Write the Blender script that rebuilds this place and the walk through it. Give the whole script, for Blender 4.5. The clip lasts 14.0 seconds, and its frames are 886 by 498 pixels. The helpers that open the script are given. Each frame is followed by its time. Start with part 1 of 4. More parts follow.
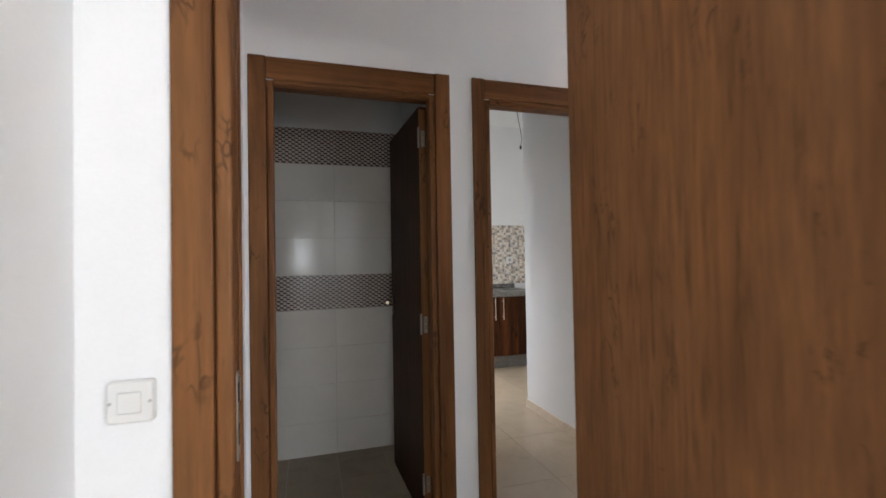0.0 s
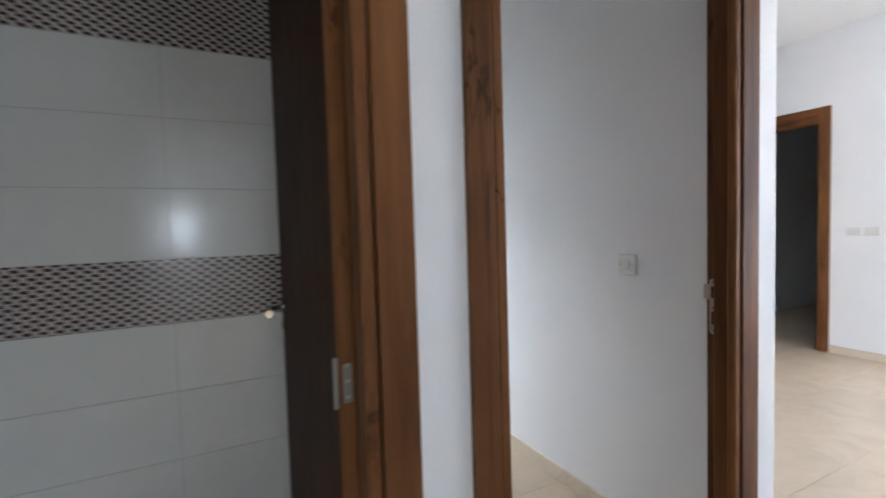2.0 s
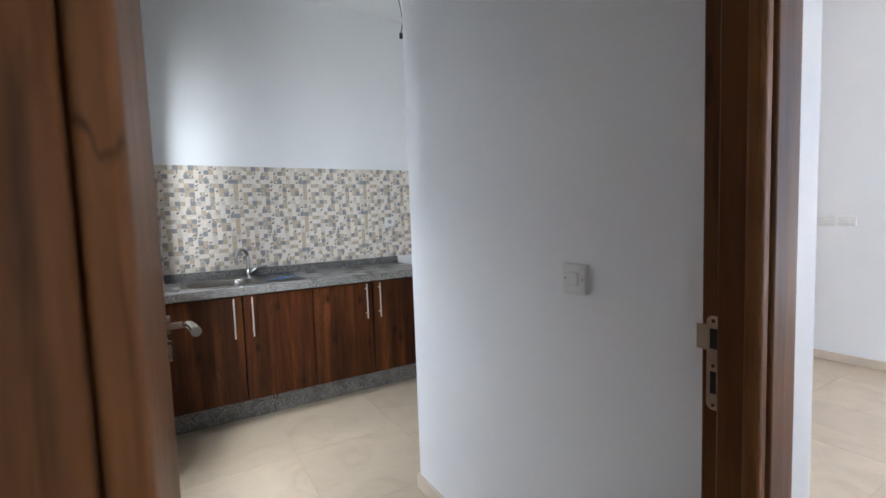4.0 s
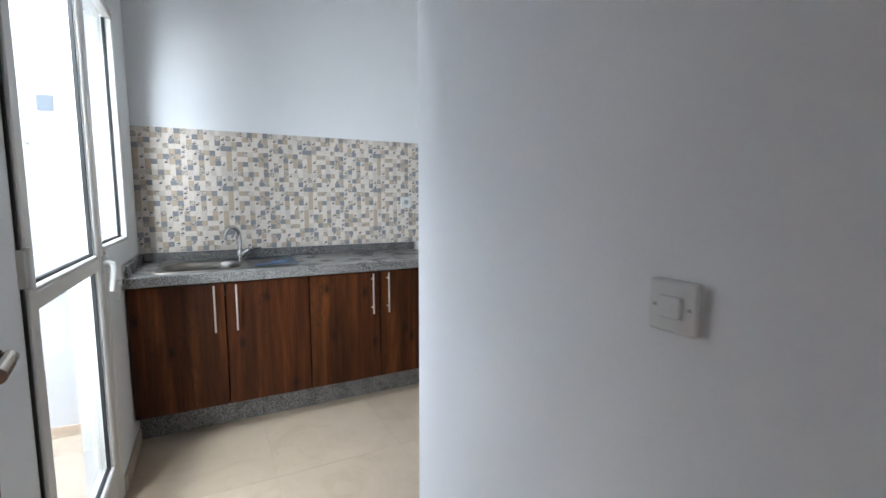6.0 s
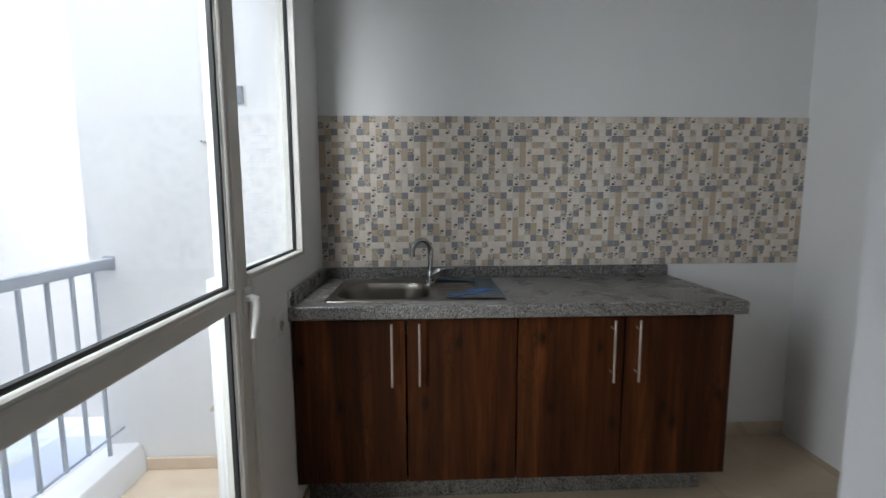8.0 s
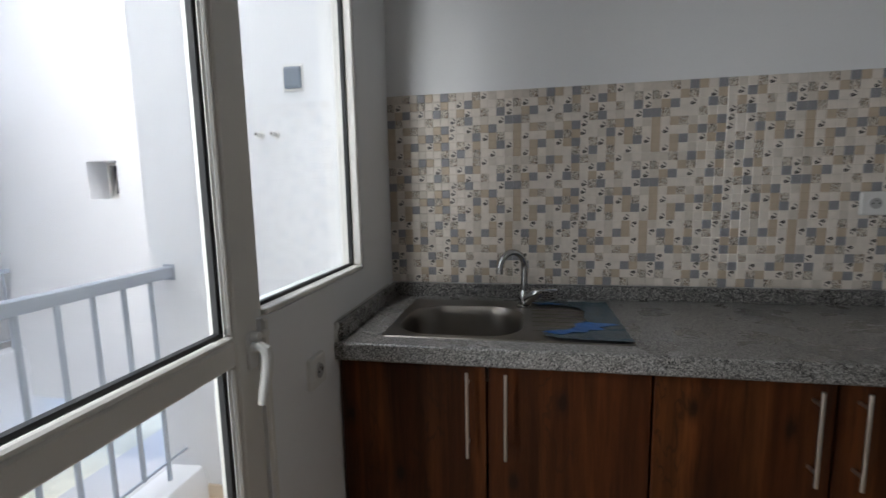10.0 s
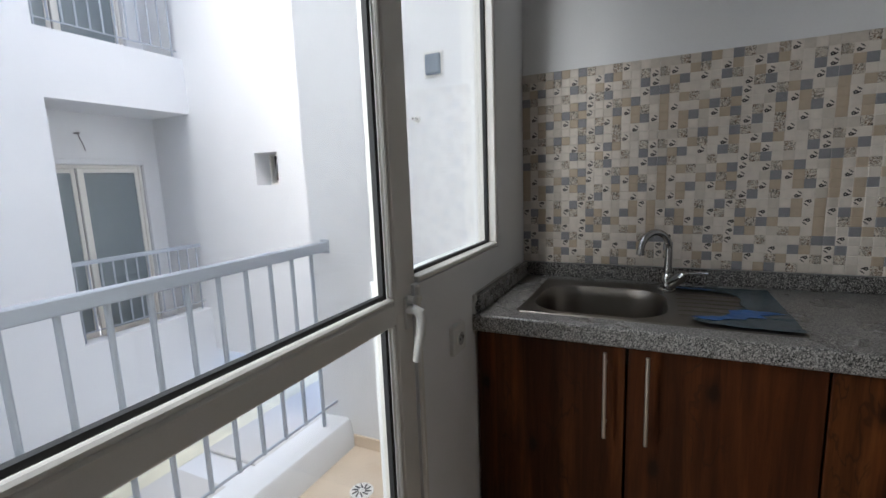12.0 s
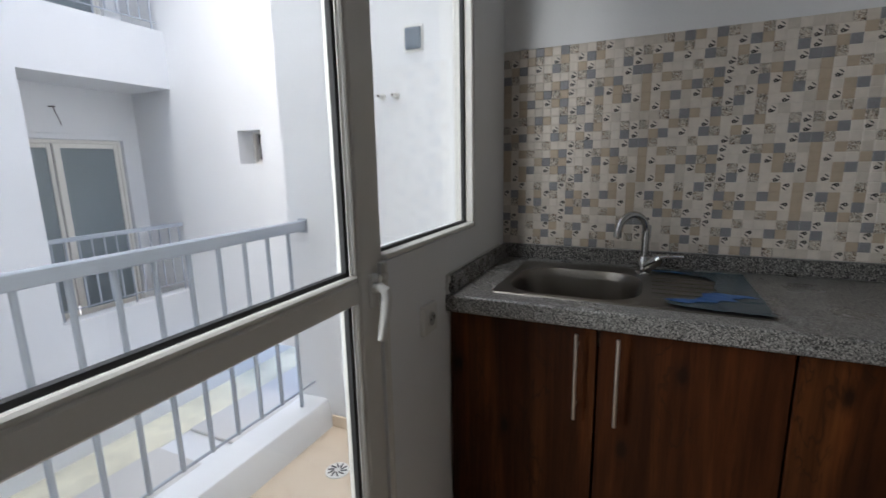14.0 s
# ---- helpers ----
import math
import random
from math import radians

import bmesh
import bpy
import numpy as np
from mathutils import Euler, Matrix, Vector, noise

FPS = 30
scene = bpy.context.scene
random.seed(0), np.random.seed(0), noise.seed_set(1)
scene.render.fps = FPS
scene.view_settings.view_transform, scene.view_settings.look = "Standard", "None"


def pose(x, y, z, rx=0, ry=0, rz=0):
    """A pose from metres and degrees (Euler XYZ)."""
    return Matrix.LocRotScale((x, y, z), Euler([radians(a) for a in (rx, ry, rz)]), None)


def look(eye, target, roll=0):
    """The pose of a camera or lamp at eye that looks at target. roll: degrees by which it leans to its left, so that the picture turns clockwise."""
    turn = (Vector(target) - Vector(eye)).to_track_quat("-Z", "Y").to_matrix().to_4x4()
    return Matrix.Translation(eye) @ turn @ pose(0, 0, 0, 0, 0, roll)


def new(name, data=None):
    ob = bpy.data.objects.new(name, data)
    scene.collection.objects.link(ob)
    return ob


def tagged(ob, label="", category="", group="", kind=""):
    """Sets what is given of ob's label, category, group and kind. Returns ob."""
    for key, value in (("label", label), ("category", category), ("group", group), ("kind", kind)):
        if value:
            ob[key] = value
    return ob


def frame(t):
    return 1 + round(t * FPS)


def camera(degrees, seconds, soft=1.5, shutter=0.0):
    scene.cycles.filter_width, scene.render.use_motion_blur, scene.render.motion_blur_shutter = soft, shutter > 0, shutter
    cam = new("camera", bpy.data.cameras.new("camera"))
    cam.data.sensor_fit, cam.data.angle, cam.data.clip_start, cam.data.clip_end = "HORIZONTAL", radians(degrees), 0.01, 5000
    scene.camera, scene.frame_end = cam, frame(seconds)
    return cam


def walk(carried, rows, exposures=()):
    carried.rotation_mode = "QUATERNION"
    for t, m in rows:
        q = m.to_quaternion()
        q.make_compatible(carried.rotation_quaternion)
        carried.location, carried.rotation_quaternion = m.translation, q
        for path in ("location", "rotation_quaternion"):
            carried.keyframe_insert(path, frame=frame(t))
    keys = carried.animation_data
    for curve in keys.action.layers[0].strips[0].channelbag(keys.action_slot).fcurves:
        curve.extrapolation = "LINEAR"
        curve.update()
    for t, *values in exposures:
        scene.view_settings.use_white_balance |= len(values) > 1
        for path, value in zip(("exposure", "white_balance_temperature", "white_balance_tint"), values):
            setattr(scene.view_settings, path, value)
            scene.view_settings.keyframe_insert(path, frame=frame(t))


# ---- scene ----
cam = camera(89.5, 14.0, shutter=0.4)
PATH = [
    (0, (0.025, -0.419, 1.294), (0.609, 1.494, 1.33), -1.0),
    (0.5, (0.078, -0.092, 1.286), (0.679, 1.815, 1.312), -0.8),
    (1, (0.209, 0.25, 1.306), (0.722, 2.183, 1.301), -0.9),
    (1.5, (0.253, 0.55, 1.268), (0.778, 2.48, 1.227), -1.4),
    (2, (0.36, 0.822, 1.27), (1.254, 2.608, 1.173), -1.7),
    (2.5, (0.587, 1.017, 1.287), (1.617, 2.728, 1.189), -2.2),
    (3, (0.708, 1.111, 1.281), (1.76, 2.808, 1.165), -2.4),
    (5.5, (1.149, 1.505, 1.278), (2.095, 3.255, 1.076), -0.6),
    (6, (1.189, 1.652, 1.262), (2.103, 3.417, 1.043), 0.1),
    (6.5, (1.223, 1.911, 1.284), (1.994, 3.744, 1.073), 0.1),
    (7, (1.267, 2.115, 1.285), (1.705, 4.054, 1.069), -0.4),
    (9.5, (1.322, 3.027, 1.306), (1.184, 5.008, 1.069), -0.2),
    (10, (1.331, 3.039, 1.309), (0.978, 4.992, 1.055), -1.1),
    (10.5, (1.321, 3.023, 1.307), (0.782, 4.931, 1.048), -1.3),
    (11, (1.318, 3.007, 1.31), (0.673, 4.881, 1.041), -1.8),
    (11.5, (1.307, 3.008, 1.293), (0.606, 4.859, 1.006), -1.8),
    (12, (1.287, 2.985, 1.292), (0.438, 4.77, 0.985), -2.1),
    (12.5, (1.295, 2.99, 1.281), (0.434, 4.763, 0.942), -1.8),
    (13, (1.29, 2.997, 1.279), (0.413, 4.76, 0.926), -1.5),
    (13.5, (1.297, 2.99, 1.285), (0.402, 4.743, 0.93), -1.3),
    (14, (1.323, 3.028, 1.272), (0.515, 4.818, 0.894), -1.1),
]
EXPOSURES = [(0.0, 4.18, 6150, 9), (0.8, 4.6, 5950, 6), (1.5, 4.7, 5600, 5), (2.4, 4.55, 5600, 6), (3.2, 4.35, 5600, 6), (5.5, 4.5, 5400, 7), (6.2, 4.42, 5450, 5), (7.2, 3.75, 5650, 5), (9.5, 3.1, 5900, 8), (14.0, 2.9, 5900, 8)]
walk(cam, [(t, look(eye, target, roll)) for t, eye, target, roll in PATH], EXPOSURES)
SKY, SUN, BEDROOM, LIVING, LIVING_SIDE, BALCONY, BALCONY_SIDE = 0.085, 0.24, 3.3, 1.0, 0.08, 2.5, 0.95

# ---- light ----
world = bpy.data.worlds.new("sky")
scene.world = world
world.use_nodes = True
wn = world.node_tree.nodes
sky = wn.new("ShaderNodeTexSky")
sky.sky_type = "NISHITA"
sky.sun_disc = False
sky.sun_elevation = radians(58)
sky.sun_rotation = radians(200)
sky.air_density, sky.dust_density, sky.ozone_density = 0.8, 6.0, 0.6
wn["Background"].inputs["Strength"].default_value = SKY
world.node_tree.links.new(sky.outputs[0], wn["Background"].inputs["Color"])

sun_data = bpy.data.lights.new("sun", "SUN")
sun_data.energy, sun_data.angle, sun_data.color = SUN, radians(60), (1.0, 0.97, 0.93)
sun = new("sun", sun_data)
sun.matrix_world = look((0, 0, 20), (0.0 + 20 * math.cos(radians(58)) * math.sin(radians(20)), 20 * math.cos(radians(58)) * math.cos(radians(20)), 20 - 20 * math.sin(radians(58))))


def area_light(name, m, w, h, power, color):
    """An area lamp: daylight at an unseen window, or an added fill light."""
    d = bpy.data.lights.new(name, "AREA")
    d.shape, d.size, d.size_y, d.energy, d.color = "RECTANGLE", w, h, power, color
    ob = new(name, d)
    ob.matrix_world = m
    return ob


# main window is unseen; set where the toilet tiles don't mirror it
area_light("bedroom_window_light", look((1.5, -3.45, 1.5), (1.2, 0, 1.3)), 1.05, 1.2, BEDROOM, (0.95, 0.98, 1.0))
area_light("bedroom_vent_light", look((-0.12, -3.45, 1.36), (-0.12, 0, 1.36)), 0.26, 0.5, BEDROOM * 0.12, (0.95, 0.98, 1.0))
area_light("living_window_light", look((3.6, -2.95, 1.5), (3.6, 3, 1.4)), 2.4, 2.0, LIVING, (0.97, 0.99, 1.0))
# added lamp with no known window behind it, meant for the hall's west wall
area_light("living_side_window_light", look((5.45, -0.15, 1.45), (0, 0.9, 1.4)), 2.0, 1.8, LIVING_SIDE, (0.97, 0.99, 1.0))
# added fill lamp hidden above the door head to brighten the kitchen
area_light("balcony_sky_light", look((0.54, 3.45, 2.32), (1.8, 3.05, 1.35)), 1.0, 0.2, BALCONY, (1.0, 0.97, 0.92))
# unseen second fill at the balcony's south end, aimed at the splashback wall
side = area_light("balcony_side_light", look((0.22, 3.02, 1.4), (2.0, 4.2, 1.5)), 0.4, 1.9, BALCONY_SIDE, (1.0, 0.97, 0.92))
side.data.spread = radians(120)


# ---- materials ----
def node_mat(name):
    m = bpy.data.materials.new(name)
    m.use_nodes = True
    nt = m.node_tree
    return m, nt, nt.nodes["Principled BSDF"]


def n_add(nt, kind, **inputs):
    nd = nt.nodes.new(kind)
    for k, v in inputs.items():
        nd.inputs[k.replace("_", " ")].default_value = v
    return nd


def coords(nt, scale=(1, 1, 1), world_space=True, rotation=(0, 0, 0)):
    mp = nt.nodes.new("ShaderNodeMapping")
    mp.inputs["Scale"].default_value = scale
    mp.inputs["Rotation"].default_value = rotation
    if world_space:
        nt.links.new(nt.nodes.new("ShaderNodeNewGeometry").outputs["Position"], mp.inputs["Vector"])
    else:
        nt.links.new(nt.nodes.new("ShaderNodeTexCoord").outputs["Object"], mp.inputs["Vector"])
    return mp.outputs["Vector"]


def noise_tex(nt, vec, scale, detail=4.0, rough=0.55, distortion=0.0):
    nd = n_add(nt, "ShaderNodeTexNoise", Scale=scale, Detail=detail, Roughness=rough, Distortion=distortion)
    nt.links.new(vec, nd.inputs["Vector"])
    return nd.outputs["Fac"]


def ramp(nt, fac, *stops):
    nd = nt.nodes.new("ShaderNodeValToRGB")
    el = nd.color_ramp.elements
    while len(el) < len(stops):
        el.new(0.5)
    for e, (pos, col) in zip(el, stops):
        e.position = pos
        e.color = (*col, 1) if len(col) == 3 else col
    nt.links.new(fac, nd.inputs["Fac"])
    return nd.outputs["Color"]


def mix_rgb(nt, fac, a, b, blend="MIX"):
    nd = nt.nodes.new("ShaderNodeMix")
    nd.data_type, nd.blend_type = "RGBA", blend
    for sock, v in ((nd.inputs["Factor"], fac), (nd.inputs["A"], a), (nd.inputs["B"], b)):
        if isinstance(v, (int, float)):
            sock.default_value = v
        elif isinstance(v, tuple):
            sock.default_value = (*v, 1)
        else:
            nt.links.new(v, sock)
    return nd.outputs["Result"]


def bump(nt, bsdf, height, strength, distance=0.002):
    nd = n_add(nt, "ShaderNodeBump", Strength=strength, Distance=distance)
    nt.links.new(height, nd.inputs["Height"])
    nt.links.new(nd.outputs["Normal"], bsdf.inputs["Normal"])


def grey(v):
    return (v, v, v)


def painted(name, col, rough=0.6, grain=180.0, relief=0.12, vary=0.05, metal=0.0, cloud=1.3):
    """Paint or plaster: a faint cloudiness and a fine grain."""
    m, nt, b = node_mat(name)
    v = coords(nt)
    big = noise_tex(nt, v, cloud, 5)
    lo = tuple(c * (1 - vary) for c in col)
    hi = tuple(min(1, c * (1 + vary * 0.6)) for c in col)
    c1 = ramp(nt, big, (0.3, lo), (0.7, hi))
    fine = noise_tex(nt, v, grain, 3)
    nt.links.new(mix_rgb(nt, 0.06, c1, fine, "MULTIPLY"), b.inputs["Base Color"])
    b.inputs["Roughness"].default_value = rough
    b.inputs["Metallic"].default_value = metal
    bump(nt, b, fine, relief)
    return m


def wood(name, dark, mid, light, rough=0.46, along="z", scale=1.0, knots=0.5, pores=0.35, planks=0.0, fleck=0.9, eyes=0.0):
    """Lacquered wood with long grain, darker streaks and knots."""
    m, nt, b = node_mat(name)
    st = {"z": (9, 9, 0.55), "x": (0.55, 9, 9), "y": (9, 0.55, 9)}[along]
    v = coords(nt, tuple(s * scale for s in st), world_space=False)
    info = nt.nodes.new("ShaderNodeObjectInfo")
    off = n_add(nt, "ShaderNodeVectorMath")
    off.operation = "ADD"
    sc = nt.nodes.new("ShaderNodeVectorMath")
    sc.operation = "SCALE"
    sc.inputs[0].default_value = (13.0, 7.0, 5.0)
    nt.links.new(info.outputs["Random"], sc.inputs["Scale"])
    nt.links.new(v, off.inputs[0])
    nt.links.new(sc.outputs[0], off.inputs[1])
    v = off.outputs[0]
    g1 = noise_tex(nt, v, 1.1, 6, 0.6, 0.7)
    g2 = noise_tex(nt, v, 7.0, 6, 0.65, 0.2)
    col = ramp(nt, g1, (0.28, dark), (0.5, mid), (0.74, light))
    if planks:
        pv = coords(nt, (1.0, 1.0, 0.03), world_space=True)
        pn = noise_tex(nt, pv, 9.0, 3, 0.55)
        col = mix_rgb(nt, planks, col, ramp(nt, pn, (0.33, grey(0.6)), (0.5, grey(0.9)), (0.66, (1.25, 1.18, 1.1))), "MULTIPLY")
    col = mix_rgb(nt, pores, col, ramp(nt, g2, (0.3, grey(0.35)), (0.62, grey(1.0))), "MULTIPLY")
    fst = {"z": (46, 46, 2.6), "x": (2.6, 46, 46), "y": (46, 2.6, 46)}[along]
    fv = coords(nt, tuple(x * scale for x in fst), world_space=False)
    fo = nt.nodes.new("ShaderNodeVectorMath")
    fo.operation = "ADD"
    nt.links.new(fv, fo.inputs[0])
    nt.links.new(sc.outputs[0], fo.inputs[1])
    specks = noise_tex(nt, fo.outputs[0], 1.0, 5, 0.7, 0.4)
    col = mix_rgb(nt, fleck, col, ramp(nt, specks, (0.30, grey(0.45)), (0.44, grey(1.0))), "MULTIPLY")
    b.inputs["Specular IOR Level"].default_value = 0.18
    mott = noise_tex(nt, coords(nt, (5, 5, 2.2), world_space=True), 1.0, 5, 0.6, 0.3)
    col = mix_rgb(nt, 0.8, col, ramp(nt, mott, (0.32, grey(0.74)), (0.68, (1.14, 1.12, 1.08))), "MULTIPLY")
    kst = {"z": (2.2, 2.2, 0.75), "x": (0.75, 2.2, 2.2), "y": (2.2, 0.75, 2.2)}[along]
    kv = coords(nt, tuple(s * scale for s in kst), world_space=False)
    ko = nt.nodes.new("ShaderNodeVectorMath")
    ko.operation = "ADD"
    nt.links.new(kv, ko.inputs[0])
    nt.links.new(sc.outputs[0], ko.inputs[1])
    kn = noise_tex(nt, ko.outputs[0], 7.0, 3, 0.6, 0.5)
    crack = ramp(nt, kn, (0.470, grey(0.0)), (0.495, grey(1.0)), (0.505, grey(1.0)), (0.530, grey(0.0)))
    where = ramp(nt, noise_tex(nt, ko.outputs[0], 3.1, 2, 0.5), (0.56, grey(0.0)), (0.63, grey(1.0)))
    col = mix_rgb(nt, mix_rgb(nt, 1.0, crack, where, "MULTIPLY"), col, mix_rgb(nt, knots, col, (0.022, 0.009, 0.004)))
    if eyes:
        spot = n_add(nt, "ShaderNodeTexVoronoi", Scale=4.2)
        spot.voronoi_dimensions = "2D"
        sv = coords(nt, (1.0, 1.0, 0.5), world_space=False, rotation=(math.pi / 2, 0, 0))
        so = nt.nodes.new("ShaderNodeVectorMath")
        so.operation = "ADD"
        nt.links.new(sv, so.inputs[0])
        nt.links.new(sc.outputs[0], so.inputs[1])
        nt.links.new(so.outputs[0], spot.inputs["Vector"])
        wob = mix_rgb(nt, 0.10, spot.outputs["Distance"], g2, "ADD")
        col = mix_rgb(nt, ramp(nt, wob, (0.085, grey(eyes)), (0.115, grey(eyes * 0.4)), (0.17, grey(0.0))), col, (0.014, 0.006, 0.003))
    nt.links.new(col, b.inputs["Base Color"])
    nt.links.new(ramp(nt, g2, (0.2, grey(rough + 0.12)), (0.8, grey(rough - 0.06))), b.inputs["Roughness"])
    bump(nt, b, g2, 0.12, 0.001)
    return m


def metal_mat(name, col, rough, brushed=None):
    m, nt, b = node_mat(name)
    b.inputs["Metallic"].default_value = 1.0
    v = coords(nt, brushed or (40, 40, 40), world_space=False)
    f = noise_tex(nt, v, 1.0 if brushed else 0.6, 3)
    nt.links.new(ramp(nt, f, (0.25, tuple(c * 0.94 for c in col)), (0.75, col)), b.inputs["Base Color"])
    nt.links.new(ramp(nt, f, (0.2, grey(rough * 0.9)), (0.8, grey(min(1, rough * 1.12)))), b.inputs["Roughness"])
    return m


def granite_mat(name, dark=0.22):
    m, nt, b = node_mat(name)
    v = coords(nt)
    cells = n_add(nt, "ShaderNodeTexVoronoi", Scale=480.0)
    nt.links.new(coords(nt, (1.0, 1.0, 0.7), rotation=(0.2, 0.1, 0.6)), cells.inputs["Vector"])
    sep = nt.nodes.new("ShaderNodeSeparateColor")
    nt.links.new(cells.outputs["Color"], sep.inputs[0])
    speck = ramp(nt, sep.outputs[0], (0.0, grey(0.02)), (dark, (0.045, 0.044, 0.042)), (dark + 0.1, (0.145, 0.14, 0.132)), (0.64, (0.215, 0.206, 0.193)), (0.76, (0.36, 0.345, 0.325)), (1.0, (0.47, 0.45, 0.425)))
    blot = noise_tex(nt, v, 60.0, 4, 0.6)
    col = mix_rgb(nt, 0.22, speck, ramp(nt, blot, (0.36, grey(0.6)), (0.56, grey(1.0))), "MULTIPLY")
    nt.links.new(col, b.inputs["Base Color"])
    smear = noise_tex(nt, v, 7.0, 5, 0.6, 0.5)
    nt.links.new(ramp(nt, smear, (0.3, grey(0.24)), (0.7, grey(0.33))), b.inputs["Roughness"])
    return m


def marble_mat(name, base, vein, rough=0.22):
    """Cream polished stone tile with soft veins; each tile differs a little."""
    m, nt, b = node_mat(name)
    v = coords(nt)
    info = nt.nodes.new("ShaderNodeObjectInfo")
    sc = nt.nodes.new("ShaderNodeVectorMath")
    sc.operation = "SCALE"
    sc.inputs[0].default_value = (31.0, 17.0, 9.0)
    nt.links.new(info.outputs["Random"], sc.inputs["Scale"])
    ad = nt.nodes.new("ShaderNodeVectorMath")
    ad.operation = "ADD"
    nt.links.new(v, ad.inputs[0])
    nt.links.new(sc.outputs[0], ad.inputs[1])
    v = ad.outputs[0]
    n1 = noise_tex(nt, v, 3.2, 7, 0.62, 1.6)
    n2 = noise_tex(nt, v, 24.0, 5, 0.6)
    c = ramp(nt, n1, (0.36, vein), (0.46, base), (0.62, tuple(min(1, x * 1.06) for x in base)))
    c = mix_rgb(nt, 0.07, c, ramp(nt, n2, (0.35, grey(0.6)), (0.65, grey(1.0))), "MULTIPLY")
    hsv = nt.nodes.new("ShaderNodeHueSaturation")
    mr = nt.nodes.new("ShaderNodeMapRange")
    mr.inputs["To Min"].default_value, mr.inputs["To Max"].default_value = 0.965, 1.03
    nt.links.new(info.outputs["Random"], mr.inputs["Value"])
    nt.links.new(mr.outputs[0], hsv.inputs["Value"])
    nt.links.new(c, hsv.inputs["Color"])
    nt.links.new(hsv.outputs[0], b.inputs["Base Color"])
    dust = noise_tex(nt, v, 5.0, 6, 0.6)
    nt.links.new(ramp(nt, dust, (0.3, grey(rough + 0.06)), (0.7, grey(rough + 0.1))), b.inputs["Roughness"])
    return m


def glass_mat(name, tint=(1, 1, 1), rough=0.0):
    """Thin window glass: clear straight through, glossy towards grazing."""
    m, nt, b = node_mat(name)
    nt.nodes.remove(b)
    clear = nt.nodes.new("ShaderNodeBsdfTransparent")
    clear.inputs["Color"].default_value = (0.97 * tint[0], 0.98 * tint[1], 0.97 * tint[2], 1)
    gloss = n_add(nt, "ShaderNodeBsdfGlossy", Roughness=rough)
    edge = nt.nodes.new("ShaderNodeLayerWeight")
    steep = nt.nodes.new("ShaderNodeMath")
    steep.operation = "POWER"
    steep.inputs[1].default_value = 4.5
    nt.links.new(edge.outputs["Facing"], steep.inputs[0])
    gain = nt.nodes.new("ShaderNodeMath")
    gain.operation = "MULTIPLY_ADD"
    gain.inputs[1].default_value, gain.inputs[2].default_value = 0.7, 0.03
    nt.links.new(steep.outputs[0], gain.inputs[0])
    mx = nt.nodes.new("ShaderNodeMixShader")
    nt.links.new(gain.outputs[0], mx.inputs["Fac"])
    nt.links.new(clear.outputs[0], mx.inputs[1])
    nt.links.new(gloss.outputs[0], mx.inputs[2])
    nt.links.new(mx.outputs[0], nt.nodes["Material Output"].inputs["Surface"])
    return m


def band_mat(name):
    """Printed ceramic: rows of brown dashes on off-white, every other row shifted."""
    m, nt, b = node_mat(name)
    v = coords(nt, (1, 1, 1))
    sep = nt.nodes.new("ShaderNodeSeparateXYZ")
    nt.links.new(v, sep.inputs[0])

    def math_node(op, a, c=None):
        nd = nt.nodes.new("ShaderNodeMath")
        nd.operation = op
        for i, val in enumerate((a, c)):
            if val is None:
                continue
            if isinstance(val, (int, float)):
                nd.inputs[i].default_value = val
            else:
                nt.links.new(val, nd.inputs[i])
        return nd.outputs[0]
    row = math_node("MULTIPLY", sep.outputs["Z"], 1 / 0.01339)
    odd = math_node("MULTIPLY", math_node("MODULO", math_node("FLOOR", math_node("ADD", row, 400.0)), 2.0), 0.5)
    rowf = math_node("FRACT", math_node("ADD", row, 400.0))
    u = math_node("ADD", math_node("MULTIPLY", sep.outputs["X"], 1 / 0.0408), odd)
    u = math_node("ADD", u, math_node("MULTIPLY", rowf, 0.12))
    uf = math_node("FRACT", math_node("ADD", u, 200.0))
    dash = math_node("LESS_THAN", uf, 0.57)
    gap = math_node("LESS_THAN", rowf, 0.80)
    on = math_node("MULTIPLY", dash, gap)
    shade = noise_tex(nt, v, 40.0, 3)
    brown = ramp(nt, shade, (0.3, (0.085, 0.036, 0.028)), (0.7, (0.135, 0.062, 0.048)))
    pale = ramp(nt, shade, (0.3, (0.52, 0.47, 0.42)), (0.7, (0.62, 0.58, 0.53)))
    nt.links.new(mix_rgb(nt, on, pale, brown), b.inputs["Base Color"])
    b.inputs["Roughness"].default_value = 0.2
    bump(nt, b, on, 0.15, 0.001)
    return m


